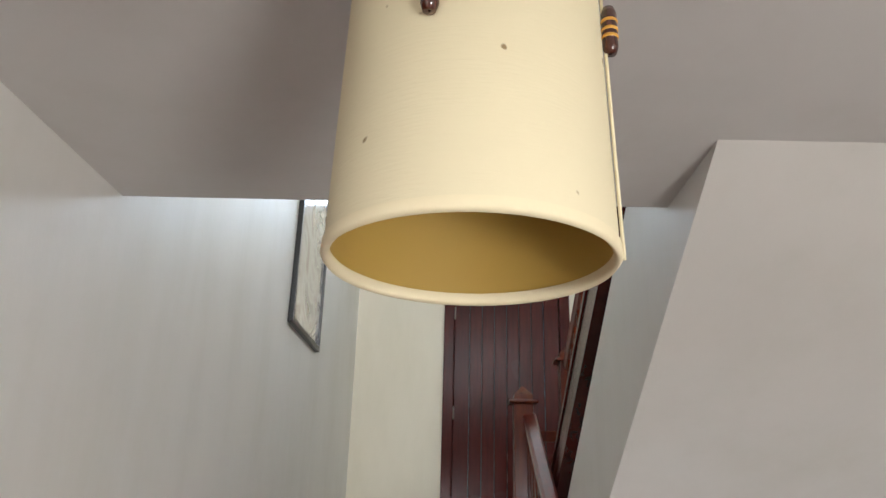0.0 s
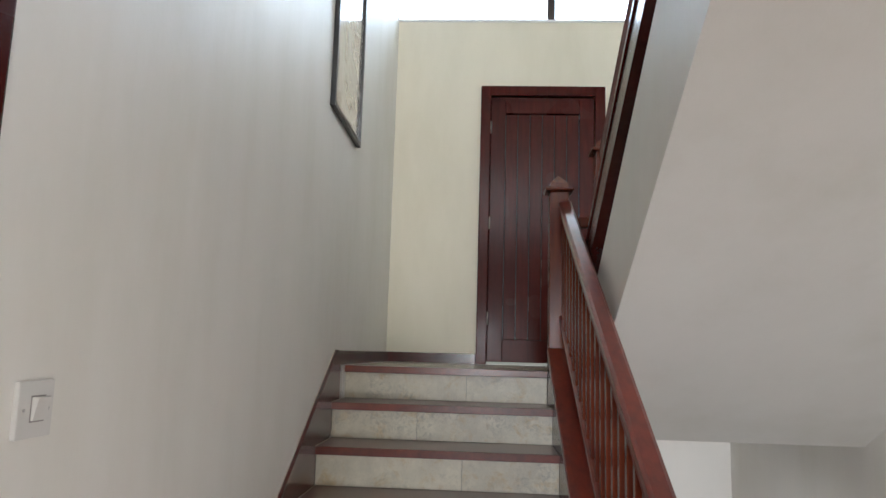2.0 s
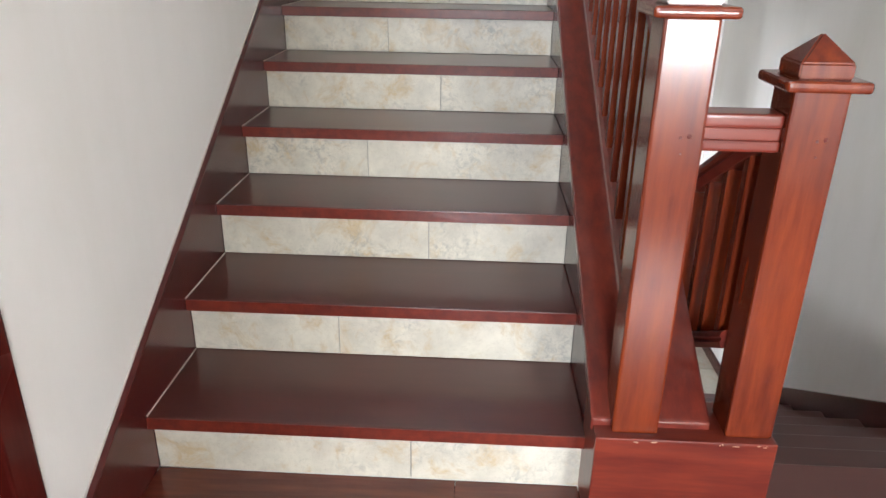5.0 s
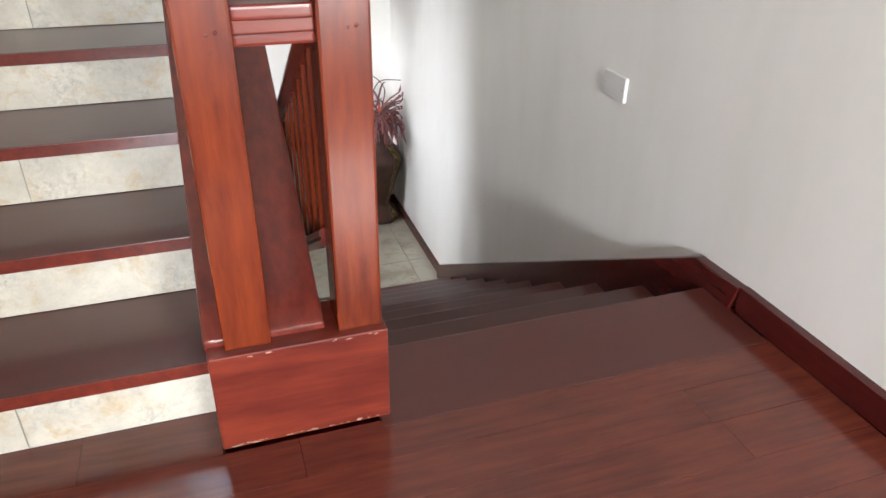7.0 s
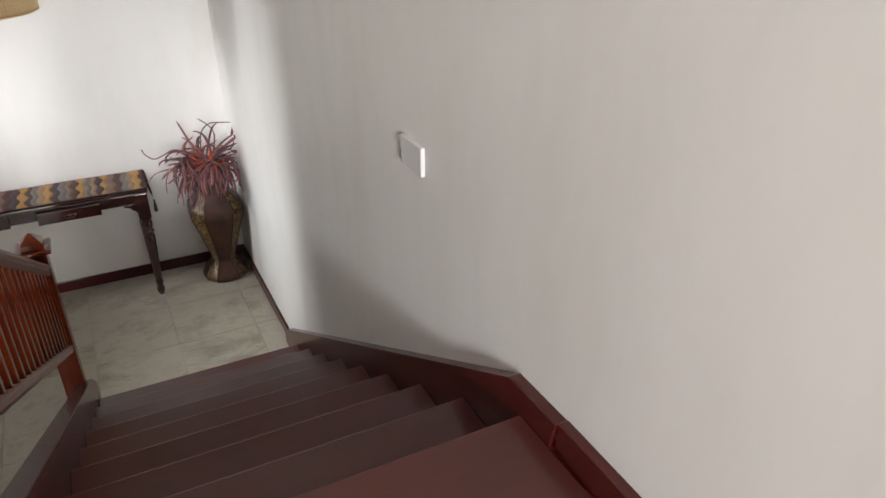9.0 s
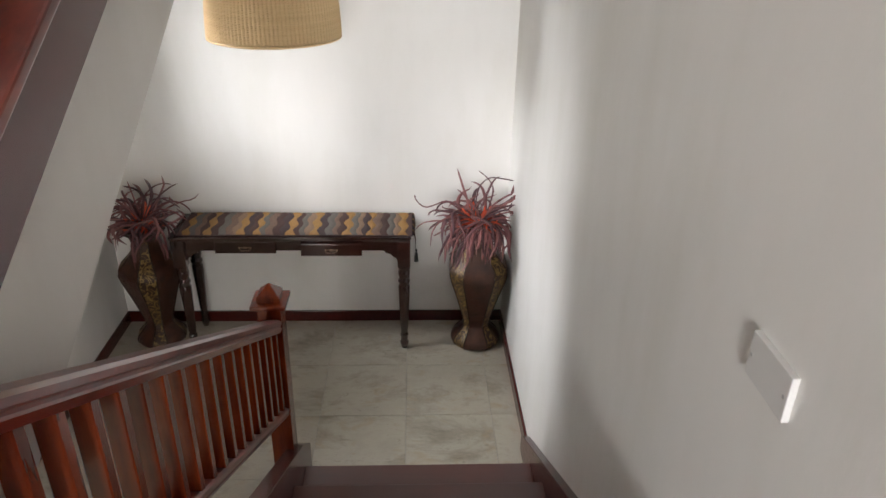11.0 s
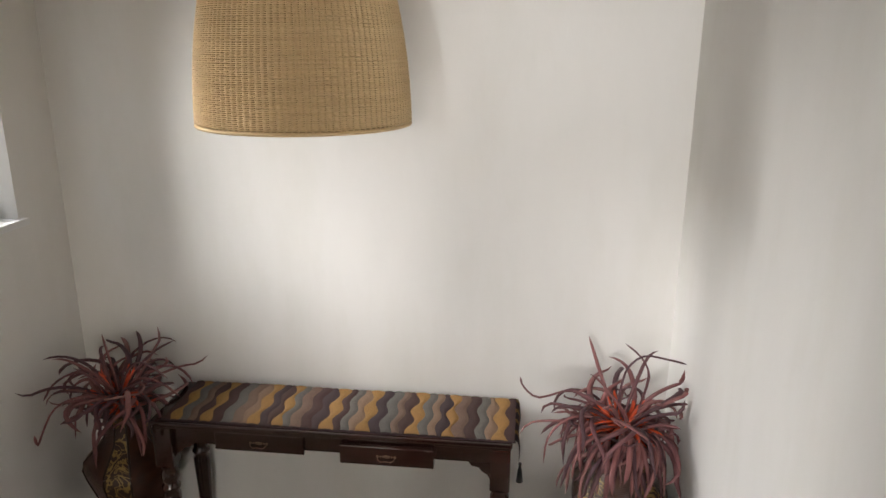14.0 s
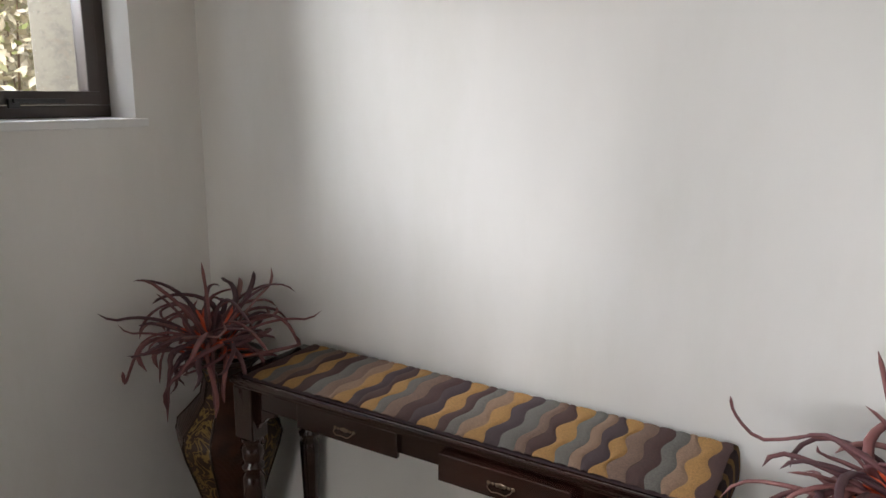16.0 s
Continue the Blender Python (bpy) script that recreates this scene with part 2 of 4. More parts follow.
def tube(points, radii, sides=6, into=None, squash=1.0):
    bm = bmesh.new()
    pts = [Vector(p) for p in points]
    rings = []
    for i, p in enumerate(pts):
        d = (pts[min(i + 1, len(pts) - 1)] - pts[max(i - 1, 0)]).normalized()
        side = d.cross(Vector((0, 0, 1)))
        side = side.normalized() if side.length > 1e-3 else Vector((1, 0, 0))
        up = side.cross(d).normalized()
        rings.append([bm.verts.new(p + side * (radii[i] * math.cos(2 * math.pi * k / sides)) + up * (radii[i] * squash * math.sin(2 * math.pi * k / sides))) for k in range(sides)])
    for a, b in zip(rings, rings[1:]):
        for k in range(sides):
            bm.faces.new((a[k], a[(k + 1) % sides], b[(k + 1) % sides], b[k])).smooth = True
    bm.faces.new(rings[0])
    bm.faces.new(rings[-1])
    bmesh.ops.recalc_face_normals(bm, faces=bm.faces)
    return merge(into, bm)


def part(name, bm, mat, parent=None, label="", smooth=False):
    me = bpy.data.meshes.new(name)
    bm.to_mesh(me)
    bm.free()
    for m in mat if isinstance(mat, (list, tuple)) else [mat]:
        me.materials.append(m)
    if smooth:
        for p in me.polygons:
            p.use_smooth = True
    ob = new(name, me)
    if parent is not None:
        ob.parent = parent
        ob.matrix_parent_inverse = parent.matrix_basis.inverted()
    if label:
        tagged(ob, label)
    return ob


def thing(name, at, label, category, group="", kind=""):
    ob = new(name)
    ob.location = at
    ob.empty_display_size = 0.1
    return tagged(ob, label, category, group, kind)


def piece(name, mesh, at, parent):
    """An object of its own on a shared mesh."""
    ob = new(name, mesh)
    ob.parent = parent
    ob.matrix_parent_inverse = parent.matrix_basis.inverted()
    ob.location = at
    return ob


def structure(name, bm, mat, label=""):
    return tagged(part(name, bm, mat), label, kind="structure")


# ---- walls, floors, ceilings ----
W = 0.22
WY0, WY1, WZ0, WZ1 = 2.55, 3.838, 0.082, 1.12     # side window opening
DY0, DY1, DZ = -1.28, -0.500, 2.305                # side door leaf opening
bm = box(-W, 0, BACK, DY0, -1.9, 5.0)
box(-W, 0, DY0, DY1, DZ, 5.0, into=bm)
box(-W, 0, DY0, DY1, -1.9, 0.0, into=bm)
box(-W, 0, DY1, WY0, -1.9, SILL, into=bm)
box(-W, 0, WY0, WY1, -1.9, WZ0, into=bm)
box(-W, 0, WY0, WY1, WZ1, SILL, into=bm)
box(-W, 0, WY1, YB + W, -1.9, SILL, into=bm)
box(-W, -0.15, DY1, YB + W, SILL, 5.0, into=bm)
structure("wall_west", bm, WALL, "off-white painted plaster wall beside the stairs")

DUX0, DUX1, DUZ = 0.77, 1.60, 3.67
structure("wall_north_lower", box(0, XW, YB, YB + W, -1.9, ZU - 0.1), NORTH, "off-white plaster wall behind the console table")
bm = box(0, DUX0, YB, YB + W, ZU - 0.1, SILL)
box(DUX0, DUX1, YB, YB + W, DUZ, SILL, into=bm)
box(DUX0, DUX1, YB, YB + W, ZU - 0.1, ZU, into=bm)
box(DUX1, XW, YB, YB + W, ZU - 0.1, SILL, into=bm)
structure("wall_north_upper", bm, CREAM, "warm cream plaster wall round the upper door")

bm = box(XW, XW + W, BACK, YB + W, -1.9, 5.0)
structure("wall_east", bm, WALL, "off-white painted plaster wall along the lower stairs")
bm = box(-W, XW + W, BACK - W, BACK, -0.2, 0.55)
box(-W, XW + W, BACK - W, BACK, 2.15, 5.8, into=bm)
box(-W, 0.45, BACK - W, BACK, 0.55, 2.15, into=bm)
box(2.15, XW + W, BACK - W, BACK, 0.55, 2.15, into=bm)
structure("wall_south", bm, WALL, "off-white plaster wall with a wide window opening")

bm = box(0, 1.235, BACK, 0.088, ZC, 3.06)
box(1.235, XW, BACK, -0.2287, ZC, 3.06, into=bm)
structure("ceiling_landing", bm, CEIL, "grey-white plaster ceiling slab over the middle landing, toned down for its dim light")
bm = bmesh.new()
for s in (0, 1):
    x0, x1 = (-W, RIDGE_X) if s == 0 else (RIDGE_X, XW + W)
    z0 = EAVE_Z + PITCH * x0 if s == 0 else EAVE_Z + PITCH * RIDGE_X
    z1 = EAVE_Z + PITCH * RIDGE_X if s == 0 else EAVE_Z + PITCH * (2 * RIDGE_X - x1)
    prism([(x0, z0), (x1, z1), (x1, z1 + 0.12), (x0, z0 + 0.12)], "y", BACK - W, YB + 0.1, into=bm)
structure("ceiling_vault", bm, CREAM, "cream sloping ceiling under the roof")

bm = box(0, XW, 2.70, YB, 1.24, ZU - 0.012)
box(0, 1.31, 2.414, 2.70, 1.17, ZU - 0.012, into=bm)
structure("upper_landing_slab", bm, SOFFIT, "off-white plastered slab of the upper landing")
structure("lower_floor", box(0, XW, -0.2, YB, ZL - 0.2, ZL - 0.006), GROUT, "grey grout bed under stone floor tiles")
# unseen wall; its opening is added so the fill lamp reaches the lower landing
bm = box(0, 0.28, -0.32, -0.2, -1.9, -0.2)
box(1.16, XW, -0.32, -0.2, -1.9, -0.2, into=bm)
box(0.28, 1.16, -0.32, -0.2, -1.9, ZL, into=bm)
structure("wall_under_landing", bm, WALL, "unseen off-white plaster wall under the middle landing, opened for an added fill lamp")
structure("middle_floor", box(0, XW, BACK, 0.0, -0.2, -0.016), STRING, "dark boarded bed of the middle landing floor")


# ---- gable window ----
def gable_window():
    w = thing("gable_window", (1.25, YB + 0.1, SILL), "wide gable window with dark metal frame under the roof slopes", "window", kind="structure")
    y0, y1 = YB + 0.03, YB + 0.09

    def rake(x):
        return EAVE_Z + PITCH * (x if x < RIDGE_X else 2 * RIDGE_X - x)
    outline = [(-0.15, SILL + 0.02), (-0.15, rake(-0.15)), (RIDGE_X, rake(RIDGE_X)), (XW + 0.05, rake(XW + 0.05)), (XW + 0.05, SILL + 0.02)]
    bm0 = None
    for n, (a, b) in enumerate(zip(outline, outline[1:] + outline[:1])):
        d = (Vector(b) - Vector(a)).normalized()
        nrm = Vector((d.y, -d.x)) * (0.012 if n == 4 else 0.07)
        bm0 = prism([a, b, (b[0] + nrm.x, b[1] + nrm.y), (a[0] + nrm.x, a[1] + nrm.y)], "y", y0, y1, into=bm0)
    part("window_frame", bm0, BRONZE_FRAME, w)
    part("mullion", box(RIDGE_X - 0.03, RIDGE_X + 0.03, y0 + 0.004, y1 - 0.004, SILL + 0.02, rake(RIDGE_X) - 0.05, 0.004), BRONZE_FRAME, w)
    part("window_sill", box(-0.15, XW, YB - 0.012, YB + W, SILL, SILL + 0.02, 0.004), WHITE_SILL, w)
    for x0, x1 in ((-0.10, RIDGE_X - 0.035), (RIDGE_X + 0.035, XW + 0.02)):
        pane = part("pane", prism([(x0, SILL + 0.03), (x1, SILL + 0.03), (x1, rake(x1) - 0.06), (x0, rake(x0) - 0.06)], "y", YB + 0.056, YB + 0.062), GLASS, w)
        pane.visible_shadow = False
    return w


gable_window()
tagged(part("side_ledge", box(-0.15, 0.006, DY1, YB, SILL, SILL + 0.018, 0.003), WHITE_SILL), "thin white painted ledge on top of the wall", kind="structure")
bm = box(-0.15, -0.09, DY1, YB + 0.03, SILL + 0.50, SILL + 0.57, 0.004)
box(-0.148, -0.092, YB - 0.05, YB + 0.028, SILL + 0.018, SILL + 0.50, 0.004, into=bm)
tagged(part("side_beam", bm, BRONZE_FRAME), "dark painted frame along the eaves with a corner post", kind="structure")
# verge outside the gable
for s in (0, 1):
    x0, x1 = (-0.6, RIDGE_X) if s == 0 else (RIDGE_X, 3.1)
    f = (lambda x: EAVE_Z + 0.11 + PITCH * x) if s == 0 else (lambda x: EAVE_Z + 0.11 + PITCH * (2 * RIDGE_X - x))
    tagged(part("eave_soffit", prism([(x0, f(x0) + 0.02), (x1, f(x1) + 0.02), (x1, f(x1) + 0.06), (x0, f(x0) + 0.06)], "y", YB + 0.1, YB + 0.75), EAVES), "tan boarded soffit under the gable verge", kind="structure")
    tagged(part("barge_board", prism([(x0, f(x0) - 0.01), (x1, f(x1) - 0.01), (x1, f(x1) + 0.13), (x0, f(x0) + 0.13)], "y", YB + 0.75, YB + 0.79), BARGE), "dark grey barge board on the gable verge", kind="structure")


# ---- side window of the lower landing ----
def casement():
    w = thing("window_side", (-0.14, (WY0 + WY1) / 2, WZ0), "dark-framed casement window with a white sill", "window", kind="structure")
    x0, x1 = -0.19, -0.13
    bm = box(x0, x1, WY0, WY1, WZ0 + 0.012, WZ0 + 0.052, 0.004)
    box(x0, x1, WY0, WY1, WZ1 - 0.04, WZ1, 0.004, into=bm)
    box(x0, x1, WY0, WY0 + 0.04, WZ0 + 0.052, WZ1 - 0.04, 0.004, into=bm)
    box(x0, x1, WY1 - 0.04, WY1, WZ0 + 0.052, WZ1 - 0.04, 0.004, into=bm)
    box(x0 + 0.003, x1 - 0.003, 3.275, 3.315, WZ0 + 0.052, WZ1 - 0.04, 0.004, into=bm)
    box(x0 + 0.003, x1 - 0.003, 2.95, 2.99, WZ0 + 0.052, WZ1 - 0.04, 0.004, into=bm)
    part("window_frame", bm, BRONZE_FRAME, w)
    for a, b in ((WY0 + 0.042, 2.948), (2.992, 3.273), (3.317, WY1 - 0.042)):
        bm = box(x0 + 0.012, x1 + 0.012, a, b, WZ0 + 0.054, WZ0 + 0.098, 0.004)
        box(x0 + 0.012, x1 + 0.012, a, b, WZ1 - 0.086, WZ1 - 0.042, 0.004, into=bm)
        box(x0 + 0.012, x1 + 0.012, a, a + 0.044, WZ0 + 0.098, WZ1 - 0.086, 0.004, into=bm)
        box(x0 + 0.012, x1 + 0.012, b - 0.044, b, WZ0 + 0.098, WZ1 - 0.086, 0.004, into=bm)
        sash = part("sash", bm, BRONZE_FRAME, w)
        pane = part("pane", box(-0.160, -0.155, a + 0.04, b - 0.04, WZ0 + 0.094, WZ1 - 0.082), GLASS, sash)
        pane.visible_shadow = False
    bm = box(-0.118, -0.104, 3.475, 3.51, WZ0 + 0.044, WZ0 + 0.074, 0.003)
    box(-0.106, -0.092, 3.485, 3.65, WZ0 + 0.060, WZ0 + 0.074, 0.003, into=bm)
    part("window_handle", bm, BLACK, w, "black casement handle")
    part("window_sill", box(-0.19, 0.022, WY0 - 0.02, WY1 + 0.035, WZ0 - 0.018, WZ0 + 0.010, 0.004), WHITE_SILL, w, "white painted sill")
    return w


casement()

# window in the wall behind
ws = thing("window_rear", (1.3, BACK - 0.1, 0.55), "wide dark-framed window behind the landing", "window", kind="structure")
bm = box(0.45, 2.15, BACK - 0.12, BACK - 0.06, 0.55, 0.60)
box(0.45, 2.15, BACK - 0.12, BACK - 0.06, 2.10, 2.15, into=bm)
for x in (0.45, 1.275, 2.10):
    box(x, x + 0.05, BACK - 0.12, BACK - 0.06, 0.60, 2.10, into=bm)
part("window_frame", bm, BRONZE_FRAME, ws)


# ---- doors ----
def upper_door():
    d = thing("door_upper", ((DUX0 + DUX1) / 2, YB, ZU), "dark mahogany boarded door in a moulded frame", "door", kind="structure")
    bm = box(DUX0 - 0.08, DUX0, YB - 0.02, YB + 0.12, ZU, DUZ + 0.08, 0.006)
    box(DUX1, DUX1 + 0.08, YB - 0.02, YB + 0.12, ZU, DUZ + 0.08, 0.006, into=bm)
    box(DUX0 - 0.002, DUX1 + 0.002, YB - 0.02, YB + 0.12, DUZ, DUZ + 0.08, 0.006, into=bm)
    part("door_frame", bm, DOORWOOD, d)
    yf = YB + 0.015
    bm = box(DUX0, DUX0 + 0.014, yf + 0.047, yf + 0.075, ZU + 0.02, DUZ, 0.001)
    box(DUX1 - 0.014, DUX1, yf + 0.047, yf + 0.075, ZU + 0.02, DUZ, 0.001, into=bm)
    box(DUX0 + 0.015, DUX1 - 0.015, yf + 0.047, yf + 0.075, DUZ - 0.014, DUZ, 0.001, into=bm)
    part("door_stop", bm, DOORWOOD, d)
    bm = box(DUX0 + 0.004, DUX0 + 0.12, yf, yf + 0.045, ZU + 0.02, DUZ - 0.006, 0.004)
    box(DUX1 - 0.12, DUX1 - 0.004, yf, yf + 0.045, ZU + 0.02, DUZ - 0.006, 0.004, into=bm)
    box(DUX0 + 0.121, DUX1 - 0.121, yf, yf + 0.045, DUZ - 0.14, DUZ - 0.006, 0.004, into=bm)
    box(DUX0 + 0.121, DUX1 - 0.121, yf, yf + 0.045, ZU + 0.02, ZU + 0.19, 0.004, into=bm)
    leaf = part("door_leaf", bm, DOORWOOD, d)
    n = 6
    w = (DUX1 - DUX0 - 0.246) / n
    for i in range(n):
        a = DUX0 + 0.123 + i * w
        part("board", box(a + 0.003, a + w - 0.003, yf + 0.014, yf + 0.034, ZU + 0.192, DUZ - 0.142, 0.005), DOORWOOD, leaf)
    part("backing", box(DUX0 + 0.121, DUX1 - 0.121, yf + 0.035, yf + 0.043, ZU + 0.19, DUZ - 0.14), BLACK, leaf)
    for z in (ZU + 0.30, ZU + 1.05, ZU + 1.83):
        part("hinge", lathe([(0.001, 0), (0.007, 0.001), (0.007, 0.099), (0.001, 0.1)], 10, at=(DUX0 + 0.003, YB + 0.008, z)), STEEL, d, "worn steel hinge")


upper_door()
d = thing("door_side", (0, (DY0 + DY1) / 2, 0), "dark mahogany door frame and closed door beside the landing", "door", kind="structure")
bm = box(-0.12, 0.028, DY1, DY1 + 0.076, 0.0, DZ + 0.076, 0.006)
box(-0.12, 0.028, DY0 - 0.076, DY0, 0.0, DZ + 0.076, 0.006, into=bm)
box(-0.12, 0.028, DY0 - 0.002, DY1 + 0.002, DZ, DZ + 0.076, 0.006, into=bm)
part("door_frame", bm, DOORWOOD, d)
part("door_leaf", box(-0.07, -0.025, DY0 + 0.004, DY1 - 0.004, 0.01, DZ - 0.005, 0.004), DOORWOOD, d)

# ---- flight going up ----
XA, XB = 0.018, 1.078           # clear width of the upper flight
XO = 1.325                       # outer face of its low wall


def line(y, off):
    return off + SLOPE * y


up = thing("upper_flight", (0.55, 1.2, 0), "mahogany stairs with pale stone-tiled risers", "stairs", kind="structure")
for k in range(1, 10):
    y = (k - 1) * G
    tread = part("tread", box(XA, XB, y - 0.028, y + G + 0.012 if k < 9 else y + 0.10, k * R - 0.036, k * R, 0.005), TREAD, up)
    bead = box(XA + 0.001, XB - 0.001, y - 0.0285, y - 0.026, k * R - 0.034, k * R - 0.002)
    part("nosing", bead, MAHOGANY_Y, tread)
    part("caulk_line", box(XA - 0.0006, XA + 0.0022, y - 0.024, y + G - 0.002, k * R - 0.001, k * R + 0.0015), CAULK_HIGHLIGHT, tread)
    split = XA + (XB - XA) * (0.605 if k % 2 else 0.39)
    riser = part("riser", box(XA, XB, y + 0.006, y + 0.02, (k - 1) * R, k * R - 0.036), GROUT, up)
    for a, b in ((XA + 0.001, split - 0.0015), (split + 0.0015, XB - 0.001)):
        part("tile", box(a, b, y, y + 0.007, (k - 1) * R + 0.002, k * R - 0.0375, 0.001), RISER_TILE, riser)
# wall string
y0, y1 = -0.384, 2.17
pts = [(y0, 0.0), (y0, 0.085), (-0.33, 0.13), (y1, line(y1, 0.375)), (2.26, ZU + 0.07), (2.26, ZU - 0.2), (0.3, 0.0)]
part("wall_string", prism(pts, "x", 0.0, XA, bevel=0.003), STRING, up, "dark mahogany wall string")
# bright edge highlight of the string, laid on as a pale strip
part("paint_line", prism([(-0.33, 0.1305), (y1, line(y1, 0.3755)), (y1, line(y1, 0.3785)), (-0.33, 0.1335)], "x", 0.0005, 0.004), CAULK_HIGHLIGHT, up, "pale strip put in for the highlight along the string's top edge")
# low wall with its capping
pts = [(0.018, 0.0), (0.018, line(0.018, 0.27)), (2.32, line(2.32, 0.27)), (2.32, 1.24), (2.68, 1.24), (2.68, 1.18), (0.60, 0.0)]
part("plaster_side", prism(pts, "x", XB + 0.02, 1.245), SOFFIT, up, "white plastered side of the flight")
part("inner_string", prism([(-0.10, 0.0), (-0.10, line(-0.1, 0.29)), (2.32, line(2.32, 0.29)), (2.32, line(2.32, -0.1)), (0.2, 0.0)], "x", XB, XB + 0.022, bevel=0.002), STRING, up)
part("capping", prism([(-0.095, line(-0.095, 0.292)), (-0.095, line(-0.095, 0.325)), (2.33, line(2.33, 0.325)), (2.33, line(2.33, 0.292))], "x", XB - 0.008, XO + 0.006, bevel=0.006), MAHOGANY_Y, up)
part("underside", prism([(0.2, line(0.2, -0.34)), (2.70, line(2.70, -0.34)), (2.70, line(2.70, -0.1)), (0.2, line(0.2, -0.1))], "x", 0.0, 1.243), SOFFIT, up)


part("outer_string", prism([(0.02, line(0.02, 0.14)), (0.02, line(0.02, 0.29)), (2.32, line(2.32, 0.29)), (2.32, line(2.32, 0.14))], "x", 1.246, XO), STRING, up)

# ---- newels and balustrades ----
def newel(name, x, y, z0, top, label, w=0.100):
    t = thing(name, (x, y, z0), label, "newel post")
    h = top
    part("shaft", box(x - w / 2, x + w / 2, y - w / 2, y + w / 2, z0, h - 0.095, 0.006), MAHOGANY, t)
    part("collar", box(x - w / 2 - 0.025, x + w / 2 + 0.025, y - w / 2 - 0.025, y + w / 2 + 0.025, h - 0.098, h - 0.077, 0.009, segments=3), MAHOGANY, t)
    bm = bmesh.new()
    a = w / 2 - 0.002
    base = [bm.verts.new((x + sx * a, y + sy * a, h - 0.077)) for sx, sy in ((-1, -1), (1, -1), (1, 1), (-1, 1))]
    mid = [bm.verts.new((x + sx * a, y + sy * a, h - 0.05)) for sx, sy in ((-1, -1), (1, -1), (1, 1), (-1, 1))]
    tip = bm.verts.new((x, y, h))
    bm.faces.new(base[::-1])
    for i in range(4):
        j = (i + 1) % 4
        bm.faces.new((base[i], base[j], mid[j], mid[i]))
        bm.faces.new((mid[i], mid[j], tip))
    bmesh.ops.bevel(bm, geom=bm.edges[:], offset=0.003, segments=2, affect="EDGES")
    part("cap", bm, MAHOGANY, t, "pyramid-shaped cap")
    if 0 < z0 < 1:
        for dx, dz, r in ((-0.022, 0.915, 0.0042), (-0.007, 0.912, 0.0028), (-0.010, 0.882, 0.0024)):
            bm = lathe([(r, 0.0), (r * 0.9, 0.0009), (0.0004, 0.0011)], 10)
            for v in bm.verts:
                v.co = Vector((x - dx + v.co.x, y - w / 2 - v.co.z, dz + v.co.y))
            part("joint_plug", bm, MAHOGANY_Y, t, "small dark wooden plug")
    return t


def handrail_profile(c, w=0.066, h=0.058):
    """Outline (across, up) of the moulded rail round its middle c."""
    p = [(-0.5, 0.15), (-0.46, 0.38), (-0.3, 0.5), (0.3, 0.5), (0.46, 0.38), (0.5, 0.15), (0.42, 0.05), (0.42, -0.08), (0.48, -0.16), (0.36, -0.5), (-0.36, -0.5), (-0.48, -0.16), (-0.42, -0.08), (-0.42, 0.05)]
    return [(c + a * w, b * h) for a, b in p]


def sloping_rail(x, ya, za, yb, zb, w, h):
    bm = bmesh.new()
    ends = []
    for y, z in ((ya, za), (yb, zb)):
        ends.append([bm.verts.new((a, y, z + b)) for a, b in handrail_profile(x, w, h)])
    bm.faces.new(ends[0])
    bm.faces.new(ends[1][::-1])
    n = len(ends[0])
    for i in range(n):
        bm.faces.new((ends[0][(i + 1) % n], ends[0][i], ends[1][i], ends[1][(i + 1) % n]))
    bmesh.ops.recalc_face_normals(bm, faces=bm.faces)
    return bm


def balustrade(name, x, ya, yb, slope, low, high, label, lower=True, gap=0.105, w=0.042, d=0.032, rail=0.07):
    """Between two newels; low and high are the heights of rail bottoms at y = 0."""
    t = thing(name, (x, (ya + yb) / 2, low + slope * (ya + yb) / 2), label, "stair railing")
    part("handrail", sloping_rail(x, ya, high + slope * ya, yb, high + slope * yb, rail, 0.066), MAHOGANY_Y, t)
    part("bottom_rail", sloping_rail(x, ya, low + slope * ya, yb, low + slope * yb, 0.062, 0.046), MAHOGANY_Y, t)
    n = int(abs(yb - ya) / gap)
    step = (yb - ya) / (n + 0.0)
    for i in range(n):
        y = ya + step * (i + 0.5)
        z0, z1 = low + slope * y + 0.006, high + slope * y - 0.012
        part("baluster", box(x - w / 2, x + w / 2, y - d / 2, y + d / 2, z0, z1, 0.003, segments=1), MAHOGANY, t)
    return t


NX, NX2, NY = 1.162, 1.407, -0.070
block = structure("newel_block", box(1.075, 1.465, -0.14, 0.016, 0.0, 0.254, 0.004), MAHOGANY_X, "worn reddish mahogany plinth block on the landing")


def scuffs(parent, x0, x1, y, z, count, seed, upright=False):
    """Pale slivers of bare wood where an edge has been knocked."""
    rnd = random.Random(seed)
    bm = bmesh.new()
    for i in range(count):
        c = rnd.uniform(x0, x1)
        w, h = rnd.uniform(0.002, 0.011), rnd.uniform(0.0006, 0.0028)
        n = 6
        ring = []
        for k in range(n):
            a = 2 * math.pi * k / n
            du, dv = w * math.cos(a) * rnd.uniform(0.6, 1), h * math.sin(a) * rnd.uniform(0.5, 1)
            ring.append((du, dv))
        off = rnd.uniform(0, 0.004)
        pts = [(z + off + dv, c + du) if upright else (c + du, z + off + dv) for du, dv in ring]
        prism(pts, "y", y - 0.0004, y + 0.002, into=bm)
    part("scuff_marks", bm, BARE_WOOD, parent, "pale scuffed bare wood")


